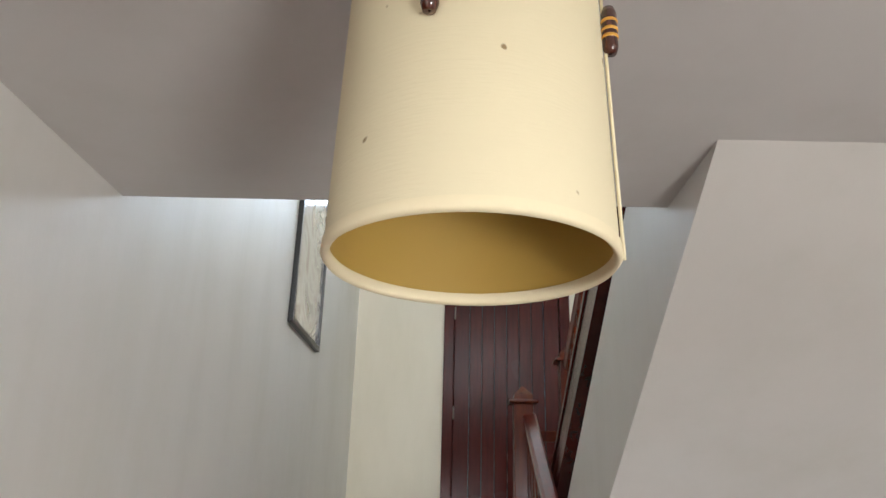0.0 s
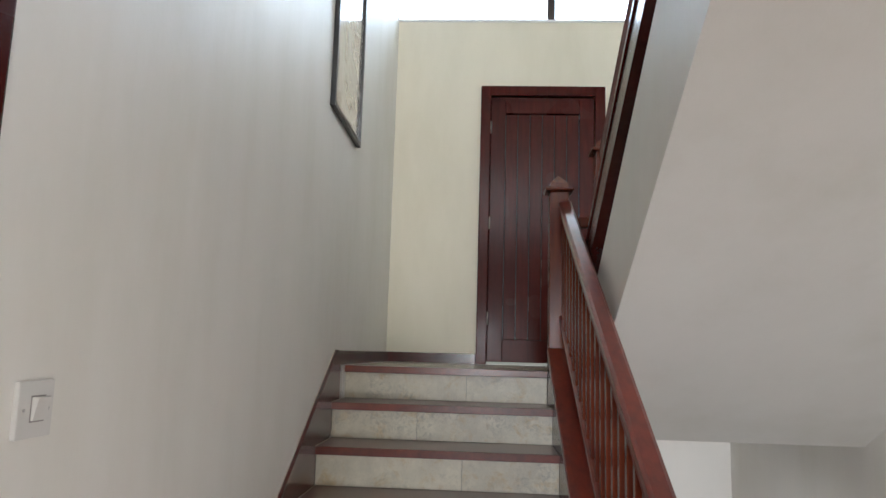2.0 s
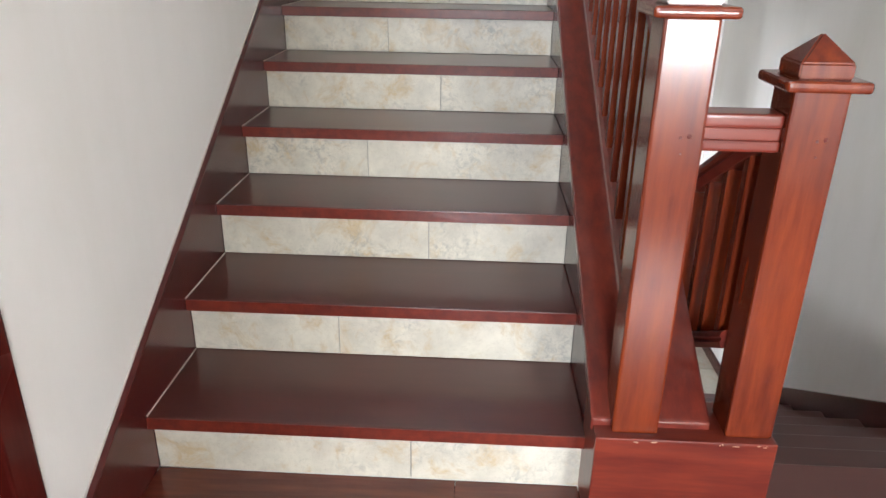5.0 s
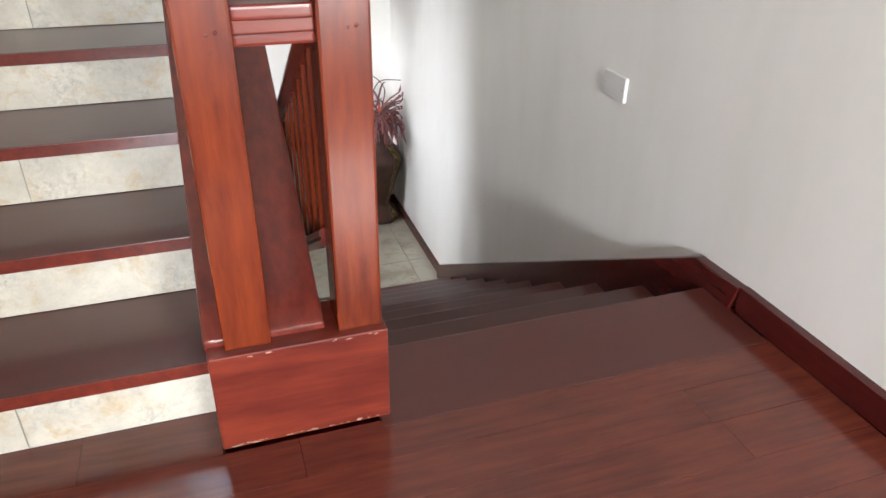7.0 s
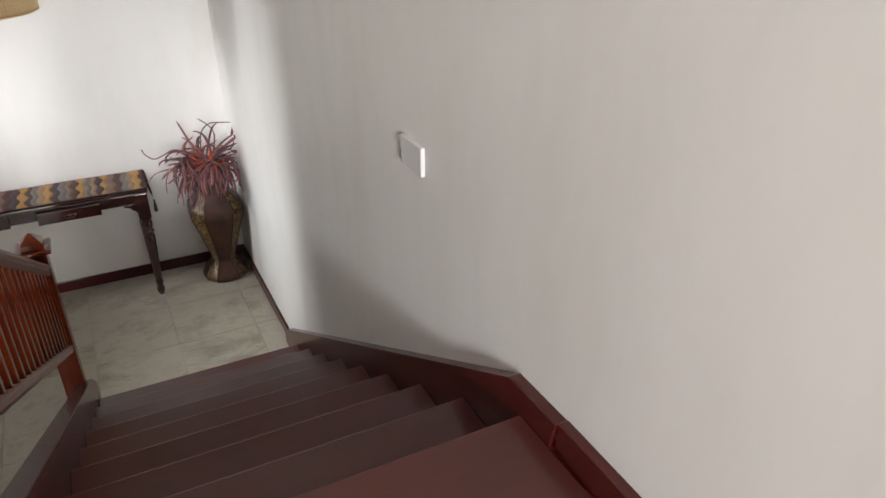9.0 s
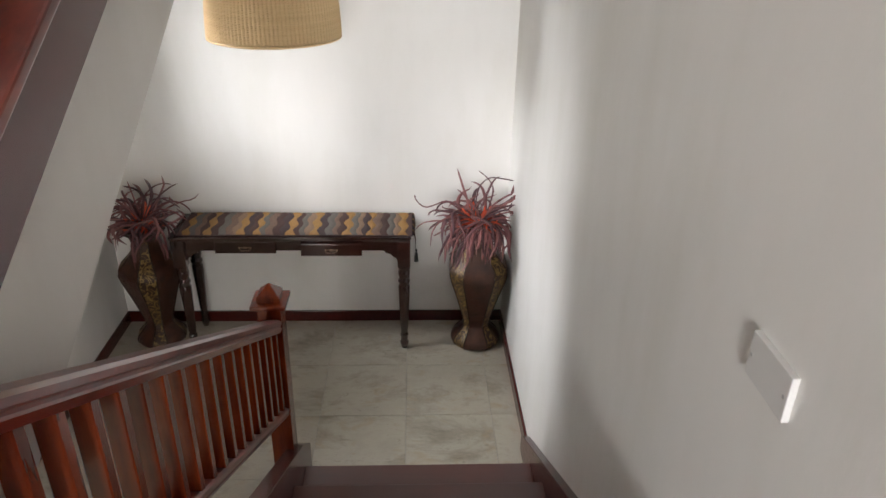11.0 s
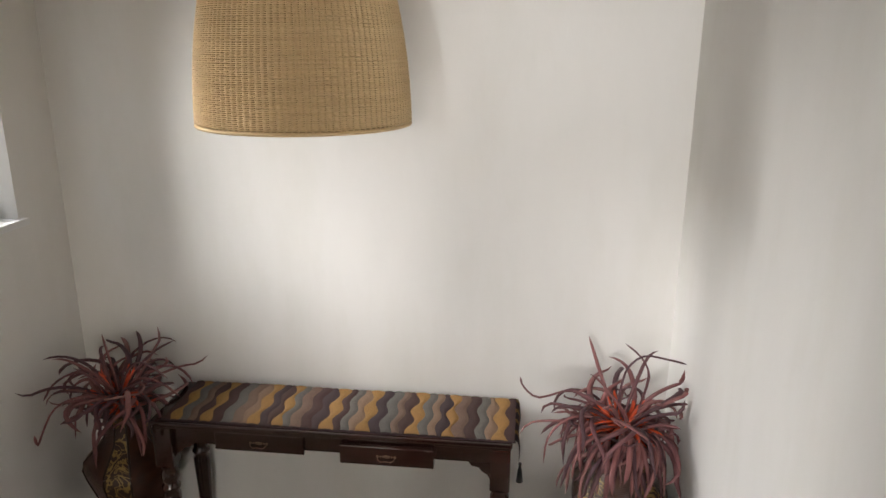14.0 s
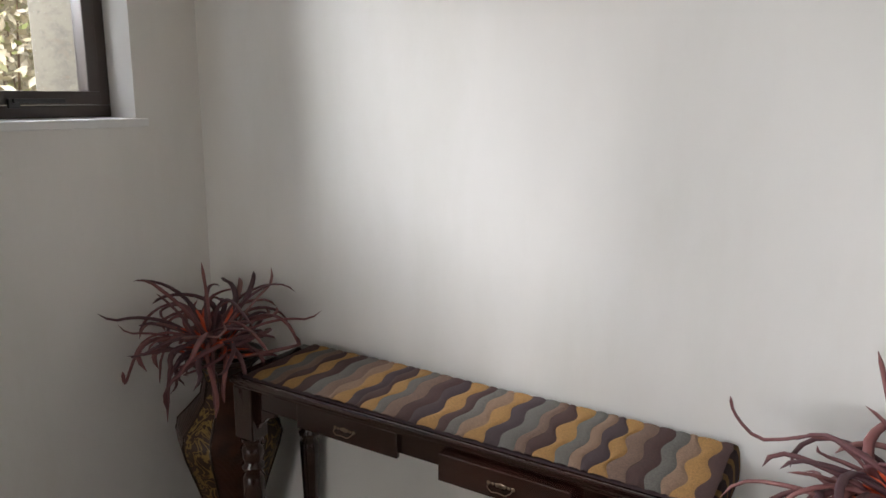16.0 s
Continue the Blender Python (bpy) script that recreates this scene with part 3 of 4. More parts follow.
BARE_WOOD = material("bare_wood", (0.42, 0.27, 0.19), 0.7)
scuffs(block, 1.085, 1.455, -0.14, 0.004, 34, 21)
scuffs(block, 1.085, 1.455, -0.14, 0.245, 9, 22)
newel("newel_post", NX, NY, 0.254, 1.220, "glossy reddish mahogany newel post at the foot of the upper stairs")
newel("newel_post", NX2, NY, 0.254, 1.100, "glossy reddish mahogany newel post at the head of the lower stairs")
newel("newel_post", 1.13, 2.386, 1.35, 2.575, "dark mahogany newel post at the upper landing")
newel("newel_post", 1.375, 2.40, 1.35, 2.80, "dark mahogany newel post at the foot of the top stairs")
newel("newel_post", 1.36, 2.47, -1.36, -0.30, "glossy mahogany newel post at the foot of the lower stairs")
br = thing("bridge_rail", (1.28, NY, 0.90), "short moulded mahogany rail between two newel posts", "railing")
part("upper_strip", box(NX + 0.05, NX2 - 0.05, NY - 0.034, NY + 0.034, 0.928, 0.956, 0.008, segments=3), MAHOGANY_X, br)
part("middle_strip", box(NX + 0.05, NX2 - 0.05, NY - 0.028, NY + 0.028, 0.904, 0.930, 0.004), MAHOGANY_X, br)
part("lower_strip", box(NX + 0.05, NX2 - 0.05, NY - 0.034, NY + 0.034, 0.884, 0.906, 0.006), MAHOGANY_X, br)
br2 = thing("bridge_rail", (1.23, 2.41, 2.30), "short dark mahogany rail between two upper newel posts", "railing")
part("upper_strip", box(1.18, 1.325, 2.36, 2.42, 2.29, 2.345, 0.006), MAHOGANY, br2)
balustrade("stair_railing", NX, NY + 0.05, 2.36, SLOPE, 0.467, 1.06, "mahogany handrail and slats along the upper stairs")

# ---- flight going down ----
XC, XD = 1.44, 2.548
down = thing("lower_flight", (2.0, 1.4, -0.8), "dark glossy mahogany stairs going down to the stone-tiled landing", "stairs", kind="structure")
for k in range(0, 9):
    y = NC + k * G
    part("tread", box(XC, XD, (y - G - 0.01) if k else -0.178, y, -k * R - 0.034, -k * R + (0.001 if k == 0 else 0), 0.004), TREAD, down)
    part("riser", box(XC, XD, y - 0.04, y - 0.022, -(k + 1) * R, -k * R - 0.034), STRING, down)


def dline(y, off):
    return off - SLOPE * y


pts = [(0.0, 0.0), (-0.02, 0.082), (0.185, 0.075), (2.74, -1.392), (2.80, -1.44), (2.80, ZL), (2.5, ZL), (0.0, -0.3)]
part("wall_string", prism(pts, "x", XD, XW, bevel=0.003), STRING, down, "dark mahogany wall string")
pts = [(-0.10, 0.0), (-0.10, 0.2), (0.0, dline(0, 0.21)), (2.50, dline(2.5, 0.21)), (2.68, -1.36), (2.68, ZL), (2.2, ZL), (-0.1, -0.2)]
part("inner_string", prism(pts, "x", 1.372, XC, bevel=0.003), STRING, down)
part("underside", prism([(0.016, -0.45), (0.016, -0.215), (2.3, dline(2.3, -0.2)), (2.3, ZL), (1.9, ZL)], "x", 1.36, XW), SOFFIT, down)
balustrade("stair_railing", 1.375, -0.02, 2.42, -SLOPE, 0.43, 0.89, "mahogany handrail and slats along the lower stairs")

# ---- flight above, seen from below ----
top = thing("top_flight", (1.9, 1.1, 2.2), "white plastered underside of the top stairs with mahogany string", "stairs", kind="structure")
XT = 1.23
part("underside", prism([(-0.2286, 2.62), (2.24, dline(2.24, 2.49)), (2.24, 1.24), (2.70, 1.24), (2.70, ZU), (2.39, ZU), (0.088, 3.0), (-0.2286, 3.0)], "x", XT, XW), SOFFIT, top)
part("string", prism([(0.088, dline(0.088, 3.13)), (0.088, dline(0.088, 3.27)), (2.33, dline(2.33, 3.27)), (2.33, dline(2.33, 3.13))], "x", XT - 0.006, XT + 0.20), STRING, top, "dark mahogany string board")
part("string_moulding", prism([(0.088, dline(0.088, 3.085)), (0.088, dline(0.088, 3.135)), (2.33, dline(2.33, 3.135)), (2.33, dline(2.33, 3.085))], "x", XT - 0.018, XT + 0.05, bevel=0.004), STRING, top)
part("capping", prism([(0.088, dline(0.088, 3.27)), (0.088, dline(0.088, 3.30)), (2.33, dline(2.33, 3.30)), (2.33, dline(2.33, 3.27))], "x", XT - 0.014, XT + 0.21, bevel=0.005), STRING, top)
balustrade("stair_railing", 1.375, 0.10, 2.34, -SLOPE, 3.40, 4.02, "dark mahogany handrail and slats along the top stairs")

# ---- pictures, switches ----
pf = thing("framed_picture", (0, 2.14, 2.745), "thin black-framed pale abstract picture on the stair wall", "picture")
PY0, PY1, PZ0, PZ1 = 1.776, 2.49, 2.745, 3.76
bm = box(0.0, 0.025, PY0, PY0 + 0.028, PZ0, PZ1, 0.002)
box(0.0, 0.025, PY1 - 0.028, PY1, PZ0, PZ1, 0.002, into=bm)
box(0.0, 0.025, PY0 + 0.0281, PY1 - 0.0281, PZ0, PZ0 + 0.028, 0.002, into=bm)
box(0.0, 0.025, PY0 + 0.0281, PY1 - 0.0281, PZ1 - 0.028, PZ1, 0.002, into=bm)
part("frame", bm, BLACK, pf)
art = material("art_paper", (0.5, 0.46, 0.42), 0.12, coat=1.0)
va = coords(art, world_space=True)
link(art, ramp(art, noise_out(art, va, 2.5, 3, 0.5, 2.0), [(0.35, (0.42, 0.37, 0.34)), (0.5, (0.62, 0.58, 0.54)), (0.65, (0.5, 0.42, 0.38))]), art.node_tree.nodes["Principled BSDF"].inputs["Base Color"])
part("artwork", box(0.004, 0.012, PY0 + 0.026, PY1 - 0.026, PZ0 + 0.026, PZ1 - 0.026), art, pf, "pale beige abstract print under glass")


def switch_plate():
    t = thing("light_switch", (0, -0.242, 1.50), "square white plastic light switch on the wall", "light switch")
    part("plate", box(0.0, 0.010, -0.290, -0.196, 1.454, 1.546, 0.003), PLASTIC, t)
    part("rocker_gap", box(0.0098, 0.0106, -0.2585, -0.2195, 1.4795, 1.5225), SEAM, t, "dark seam round the rocker")
    part("rocker", prism([(0.010, 1.482), (0.014, 1.482), (0.0225, 1.520), (0.010, 1.520)], "y", -0.256, -0.222, bevel=0.0015), PLASTIC, t)
    for y in (-0.275, -0.211):
        part("screw", lathe([(0.0005, 0.0), (0.003, 0.0), (0.003, 0.0015), (0.0005, 0.0016)], 8), SCREW, t)
        s = t.children[-1]
        s.matrix_parent_inverse = Matrix.Identity(4)
        s.location, s.rotation_euler = (0.010, y + 0.242, 0.0), (0, radians(90), 0)


switch_plate()
bp = thing("blank_plate", (XW, 0.815, 0.45), "rectangular white blanking plate on the stair wall", "wall plate")
part("plate", box(XW - 0.014, XW, 0.745, 0.89, 0.402, 0.492, 0.003), PLASTIC, bp)
for y in (0.757, 0.878):
    part("screw", box(XW - 0.0155, XW - 0.013, y - 0.003, y + 0.003, 0.444, 0.450, 0.001), SCREW, bp)


# ---- pendant shades ----
def fabric_shade():
    x, y, z0, z1, r0, r1 = 0.7655, -0.95, 2.13, 2.44, 0.094, 0.086
    t = thing("pendant_lamp", (x, y, ZC), "cream fabric drum pendant shade with brown wooden toggles", "pendant lamp")
    fab = material("cream_fabric", (0.72, 0.64, 0.44), 0.85)
    b = fab.node_tree.nodes["Principled BSDF"]
    b.inputs["Transmission Weight"].default_value = 0.0
    v = coords(fab, (1, 1, 1))
    weave = noise_out(fab, coords(fab, (60, 60, 600)), 1.0, 2)
    bump(fab, weave, 0.25, 0.001)
    spots = noise_out(fab, v, 75, 1, 0.4)
    link(fab, ramp(fab, spots, [(0.20, (0.25, 0.17, 0.08)), (0.235, (0.72, 0.64, 0.44))]), b.inputs["Base Color"])
    inner = material("gold_lining", (0.46, 0.30, 0.07), 0.6)
    n = 64
    part("shade", lathe([(r0, z0), (r1, z1)], n, at=(x, y, 0)), fab, t)
    part("lining", lathe([(r0 - 0.0025, z0 + 0.002), (r1 - 0.0025, z1)], n, at=(x, y, 0)), inner, t, "golden inner lining")
    part("rim", lathe([(r0 + 0.0012, z0 + 0.006), (r0 + 0.0016, z0), (r0 - 0.001, z0 - 0.003), (r0 - 0.004, z0), (r0 - 0.0035, z0 + 0.006)], n, at=(x, y, 0)), CORD, t, "cream bound lower rim")
    part("top_disc", lathe([(r1, z1), (0.03, z1 + 0.002)], n, at=(x, y, 0)), fab, t)
    part("cord", lathe([(0.003, z1), (0.003, ZC)], 8, at=(x, y, 0)), CORD, t)
    part("ceiling_rose", lathe([(0.045, ZC), (0.045, ZC - 0.02), (0.02, ZC - 0.035), (0.001, ZC - 0.035)], 24, at=(x, y, 0)), PLASTIC, t)
    part("lamp_holder", lathe([(0.02, z1 - 0.06), (0.02, z1)], 12, at=(x, y, 0)), PLASTIC, t)
    brown = material("toggle_wood", (0.06, 0.015, 0.008), 0.2, coat=0.6)
    gold = material("toggle_bands", (0.65, 0.33, 0.05), 0.4)
    for ang, zz in ((radians(-8), 2.300), (radians(-107), 2.272), (radians(127), 2.29), (radians(60), 2.29)):
        rr = (r0 + r1) / 2 + 0.006
        c = (x + rr * math.cos(ang), y + rr * math.sin(ang), zz)
        tg = part("toggle", lathe([(0.001, 0.019), (0.004, 0.019), (0.0056, 0.014), (0.0056, -0.014), (0.004, -0.019), (0.001, -0.019)], 14, at=c), brown, t, "brown wooden toggle with gold bands")
        for dz in (-0.006, 0.0, 0.007):
            part("band", lathe([(0.0056, dz - 0.0014), (0.0061, dz - 0.0008), (0.0061, dz + 0.0008), (0.0056, dz + 0.0014)], 14, at=c), gold, tg)
    ang = radians(-8)
    pts = [(x + (r0 + 0.0025 + (r1 - r0) * s) * math.cos(ang), y + (r0 + 0.0025 + (r1 - r0) * s) * math.sin(ang), z0 + (z1 - z0) * s) for s in (0, 0.5, 1)]
    part("seam_cord", tube(pts, [0.0013] * 3, 6), CORD, t)


fabric_shade()


def wicker_shade():
    x, y, z0, z1, r0, r1 = 1.279, 3.52, 0.520, 0.98, 0.326, 0.252
    t = thing("pendant_lamp", (x, y, 1.24), "large woven tan wicker pendant shade", "pendant lamp")
    straw = material("wicker", (0.55, 0.36, 0.16), 0.6)
    info = straw.node_tree.nodes.new("ShaderNodeNewGeometry")
    b = straw.node_tree.nodes["Principled BSDF"]
    link(straw, ramp(straw, info.outputs["Random Per Island"], [(0.0, (0.78, 0.57, 0.31)), (1.0, (0.83, 0.62, 0.35))]), b.inputs["Base Color"])
    n, rows = 416, 80

    def rad(k):
        return r0 * (1 - 0.03 * k - 0.16 * k ** 2.2)
    bm = bmesh.new()
    rnd = random.Random(2)
    for j in range(rows):
        k = (j + 0.5) / rows
        z = z0 + 0.0085 + (z1 - z0 - 0.018) * k
        r, hh, wob = rad(k), 0.0031, rnd.uniform(0, 6)
        rings = [[], [], [], []]
        for i in range(n):
            a = 2 * math.pi * i / n
            out = (-0.0095, 0.0026, 0.0044, 0.0026)[i % 4] - (0.0010 if i % 4 and (i // 4 + j) % 2 else 0.0)
            zz = z + 0.0006 * math.sin(7 * a + wob)
            for q, (dr, dz) in enumerate(((0.0016, 0), (0, hh), (-0.0016, 0), (0, -hh))):
                rings[q].append(bm.verts.new((x + (r + out + dr) * math.cos(a), y + (r + out + dr) * math.sin(a), zz + dz)))
        for q in range(4):
            a_, b_ = rings[q], rings[(q + 1) % 4]
            for i in range(n):
                bm.faces.new((a_[i], a_[(i + 1) % n], b_[(i + 1) % n], b_[i])).smooth = True
    part("weave", bm, straw, t)["kind"] = "stuff"
    bm = bmesh.new()
    for i in range(n // 4):
        a = 2 * math.pi * (i * 4) / n
        tube([(x + (rad(k) - 0.008) * math.cos(a), y + (rad(k) - 0.008) * math.sin(a), z0 + (z1 - z0) * k) for k in (0, 0.4, 0.7, 0.9, 1)], [0.0030] * 5, 5, into=bm)
    part("frame", bm, straw, t)
    r1 = rad(1)
    part("lining", lathe([(rad(k) - 0.013, z0 + 0.003 + (z1 - z0 - 0.003) * k) for k in (0, 0.4, 0.7, 0.9, 1)], 64, at=(x, y, 0)), material("tan_lining", (0.42, 0.27, 0.12), 0.9), t)
    part("lower_hoop", lathe([(r0 + 0.006 * math.cos(a), z0 + 0.006 * math.sin(a)) for a in [k * math.pi / 4 for k in range(9)]], 64, at=(x, y, 0)), straw, t, "wrapped lower hoop")
    part("upper_hoop", lathe([(r1 + 0.006 * math.cos(a), z1 + 0.006 * math.sin(a)) for a in [k * math.pi / 4 for k in range(9)]], 64, at=(x, y, 0)), straw, t)
    bm = tube([(x - r1, y, z1), (x + r1, y, z1)], [0.004] * 2)
    tube([(x, y - r1, z1), (x, y + r1, z1)], [0.004] * 2, into=bm)
    part("spider", bm, BLACK, t)
    part("cord", lathe([(0.003, z1), (0.003, 1.24)], 8, at=(x, y, 0)), PLASTIC, t)
    part("ceiling_rose", lathe([(0.045, 1.24), (0.045, 1.22), (0.02, 1.205), (0.001, 1.205)], 24, at=(x, y, 0)), PLASTIC, t)


wicker_shade()

# ---- console table ----
TX0, TX1, TY0, TY1, TZ = 0.495, 1.955, 3.735, 4.095, -0.703


def console_table():
    t = thing("console_table", ((TX0 + TX1) / 2, (TY0 + TY1) / 2, ZL), "narrow dark mahogany console table with turned legs against the wall", "console table")
    bm = box(TX0, TX1, TY0, TY1, TZ - 0.022, TZ, 0.008, segments=3)
    part("tabletop", bm, TABLEWOOD, t)
    part("top_moulding", box(TX0 + 0.01, TX1 - 0.01, TY0 + 0.01, TY1 - 0.004, TZ - 0.034, TZ - 0.0222, 0.004), TABLEWOOD, t)
    bm = box(TX0 + 0.075, TX1 - 0.075, TY0 + 0.035, TY0 + 0.055, TZ - 0.105, TZ - 0.034)
    box(TX0 + 0.075, TX1 - 0.075, TY1 - 0.04, TY1 - 0.02, TZ - 0.105, TZ - 0.034, into=bm)
    box(TX0 + 0.04, TX0 + 0.06, TY0 + 0.075, TY1 - 0.05, TZ - 0.105, TZ - 0.034, into=bm)
    box(TX1 - 0.06, TX1 - 0.04, TY0 + 0.075, TY1 - 0.05, TZ - 0.105, TZ - 0.034, into=bm)
    part("apron", bm, TABLEWOOD, t)
    for x0, x1, out in ((0.76, 1.13, 0.0), (1.285, 1.655, 0.035)):
        dr = part("drawer", box(x0, x1, TY0 + 0.020 - out, TY0 + 0.036, TZ - 0.118, TZ - 0.038, 0.004), TABLEWOOD, t, "dark drawer front" if not out else "dark drawer front standing slightly open")
        c = (x0 + x1) / 2
        yf = TY0 + 0.020 - out
        plate = bmesh.new()
        for px, pr in ((-0.034, 0.006), (-0.022, 0.0045), (-0.010, 0.006), (0.0, 0.0085), (0.010, 0.006), (0.022, 0.0045), (0.034, 0.006)):
            lathe([(pr, 0.0), (pr * 0.7, 0.0024), (0.0005, 0.003)], 10, into=plate, at=(c + px, 0, 0))
        for v in plate.verts:
            v.co = Vector((v.co.x, yf - v.co.z, TZ - 0.078 + v.co.y))
        part("backplate", plate, BRASS, dr, "pierced dull metal handle plate")
        part("bail_handle", tube([(c - 0.034, yf - 0.003, TZ - 0.078), (c - 0.032, yf - 0.012, TZ - 0.084), (c - 0.020, yf - 0.015, TZ - 0.092), (c, yf - 0.016, TZ - 0.089), (c + 0.020, yf - 0.015, TZ - 0.092), (c + 0.032, yf - 0.012, TZ - 0.084), (c + 0.034, yf - 0.003, TZ - 0.078)], [0.0016] * 7, 6), BRASS, dr, "dull brass bail handle")
    prof = [(0.001, 0.0), (0.016, 0.0), (0.026, 0.03), (0.028, 0.05), (0.018, 0.068), (0.024, 0.075), (0.018, 0.082), (0.026, 0.095), (0.026, 0.11), (0.019, 0.12), (0.024, 0.14), (0.036, 0.42), (0.037, 0.47), (0.028, 0.49), (0.038, 0.50), (0.038, 0.512), (0.028, 0.522), (0.036, 0.545), (0.038, 0.575), (0.029, 0.592), (0.038, 0.60), (0.038, 0.612)]
    for lx in (TX0 + 0.045, TX1 - 0.045):
        for ly in (TY0 + 0.045, TY1 - 0.035):
            bm = lathe(prof, 20, at=(lx, ly, ZL))
            box(lx - 0.039, lx + 0.039, ly - 0.034, ly + 0.034, ZL + 0.612, TZ - 0.034, 0.004, into=bm)
            part("leg", bm, TABLEWOOD, t, "turned dark leg")
            side = 1 if lx < 1.2 else -1
            a = lx + side * 0.039
            curve = [(a, TZ - 0.106), (a + side * 0.085, TZ - 0.106), (a + side * 0.072, TZ - 0.122), (a + side * 0.045, TZ - 0.128), (a + side * 0.030, TZ - 0.146), (a + side * 0.012, TZ - 0.156), (a, TZ - 0.178)]
            part("bracket", prism(curve, "y", ly - 0.012, ly + 0.010, bevel=0.002), TABLEWOOD, t, "small carved corner bracket")
    return t


BRASS = material("dull_brass", (0.22, 0.17, 0.12), 0.4, 1.0)
console_table()


def runner():
    """A quilted cloth of wavy strips."""
    cols = {
        "brown": (0.062, 0.024, 0.020), "plum": (0.05, 0.026, 0.030), "gold": (0.38, 0.20, 0.055),
        "taupe": (0.19, 0.115, 0.08), "grey": (0.135, 0.126, 0.110), "tan": (0.27, 0.165, 0.105)}
    mats = []
    for key, c in cols.items():
        c = tuple(a * 0.72 for a in c)
        m = material("cloth_" + key, c, 0.85)
        v = coords(m, (1, 1, 1), True)
        w = noise_out(m, v, 240, 2)
        link(m, ramp(m, w, [(0.3, tuple(a * 0.75 for a in c)), (0.7, tuple(min(1, a * 1.2) for a in c))]), m.node_tree.nodes["Principled BSDF"].inputs["Base Color"])
        bump(m, w, 0.5, 0.001)
        mats.append(m)
    t = thing("table_runner", (1.23, 3.87, TZ), "padded patchwork table runner with wavy brown, gold and grey stripes", "table runner")
    order = [0, 2, 4, 3, 0, 2, 0, 4, 3, 5, 2, 1, 0, 2, 4, 3, 0, 1, 2, 0, 4, 5, 2, 1, 4, 3, 0, 2, 4, 5, 1, 2, 3, 0, 4, 5, 2, 0]
    x0, x1, y0, y1 = 0.545, 1.968, 3.752, 4.090
    n = len(order)
    rnd = random.Random(4)
    widths = [rnd.uniform(0.75, 1.25) for _ in order]
    total = sum(widths)
    edges = [x0]
    for w in widths:
        edges.append(edges[-1] + w / total * (x1 - x0))
    amp = [0.0] + [rnd.uniform(0.010, 0.014) * (1 if order[i] == 2 or order[i - 1] == 2 else 0.75) for i in range(1, n)] + [0.0]
    phase = [0.6 + 0.05 * i + (1.9 if i < n and order[i] == 2 else 0) for i in range(n + 1)]
    steps, across = 22, 4
    for i, c in enumerate(order):
        bm = bmesh.new()
        grid = []
        for j in range(steps + 1):
            y = y0 + (y1 - y0) * j / steps
            a = edges[i] + amp[i] * math.sin(2 * math.pi * (y - y0) / 0.16 + phase[i])
            b = edges[i + 1] + amp[i + 1] * math.sin(2 * math.pi * (y - y0) / 0.16 + phase[i + 1])
            row = []
            for k in range(across + 1):
                s = k / across
                puff = 0.0032 * math.sin(math.pi * s) ** 0.6 if 0 < s < 1 else 0.0
                sag = 0.003 * math.sin(x0 * 9 + (a + b) * 5)
                row.append(bm.verts.new((a + (b - a) * s, y, TZ + 0.008 + puff + sag * 0.5)))
            grid.append(row)
        for r0_, r1_ in zip(grid, grid[1:]):
            for k in range(across):
                f = bm.faces.new((r0_[k], r0_[k + 1], r1_[k + 1], r1_[k]))
                f.smooth = True
        part("strip", bm, mats[c], t)
    part("backing", box(x0 - 0.004, x1 - 0.002, y0 - 0.005, y1 + 0.004, TZ + 0.001, TZ + 0.0055, 0.002), mats[1], t, "dark piped backing")
    bm = bmesh.new()
    prev = None
    for j in range(13):
        s = j / 12
        y = y0 + (y1 - y0) * s
        pts = [(x1 - 0.006, TZ + 0.009), (x1 + 0.004, TZ + 0.006), (x1 + 0.010, TZ - 0.01), (x1 + 0.013 + 0.003 * math.sin(9 * s), TZ - 0.05), (x1 + 0.012 + 0.004 * math.sin(7 * s), TZ - 0.085 - 0.02 * math.sin(math.pi * s))]
        row = [bm.verts.new((a, y, b)) for a, b in pts]
        if prev:
            for k in range(4):
                f = bm.faces.new((prev[k], prev[k + 1], row[k + 1], row[k]))
                f.smooth, f.material_index = True, (2 if j % 3 == 0 else 0)
        prev = row
    bmesh.ops.solidify(bm, geom=bm.faces[:], thickness=0.004)
    part("hanging_end", bm, mats, t)
    tb = lathe([(0.001, 0.0), (0.006, -0.002), (0.007, -0.012), (0.004, -0.018), (0.008, -0.03), (0.014, -0.085), (0.001, -0.087)], 12, at=(x1 + 0.018, y0 + 0.03, TZ - 0.10))
    part("tassel", tb, BLACK, t, "black tassel")


runner()


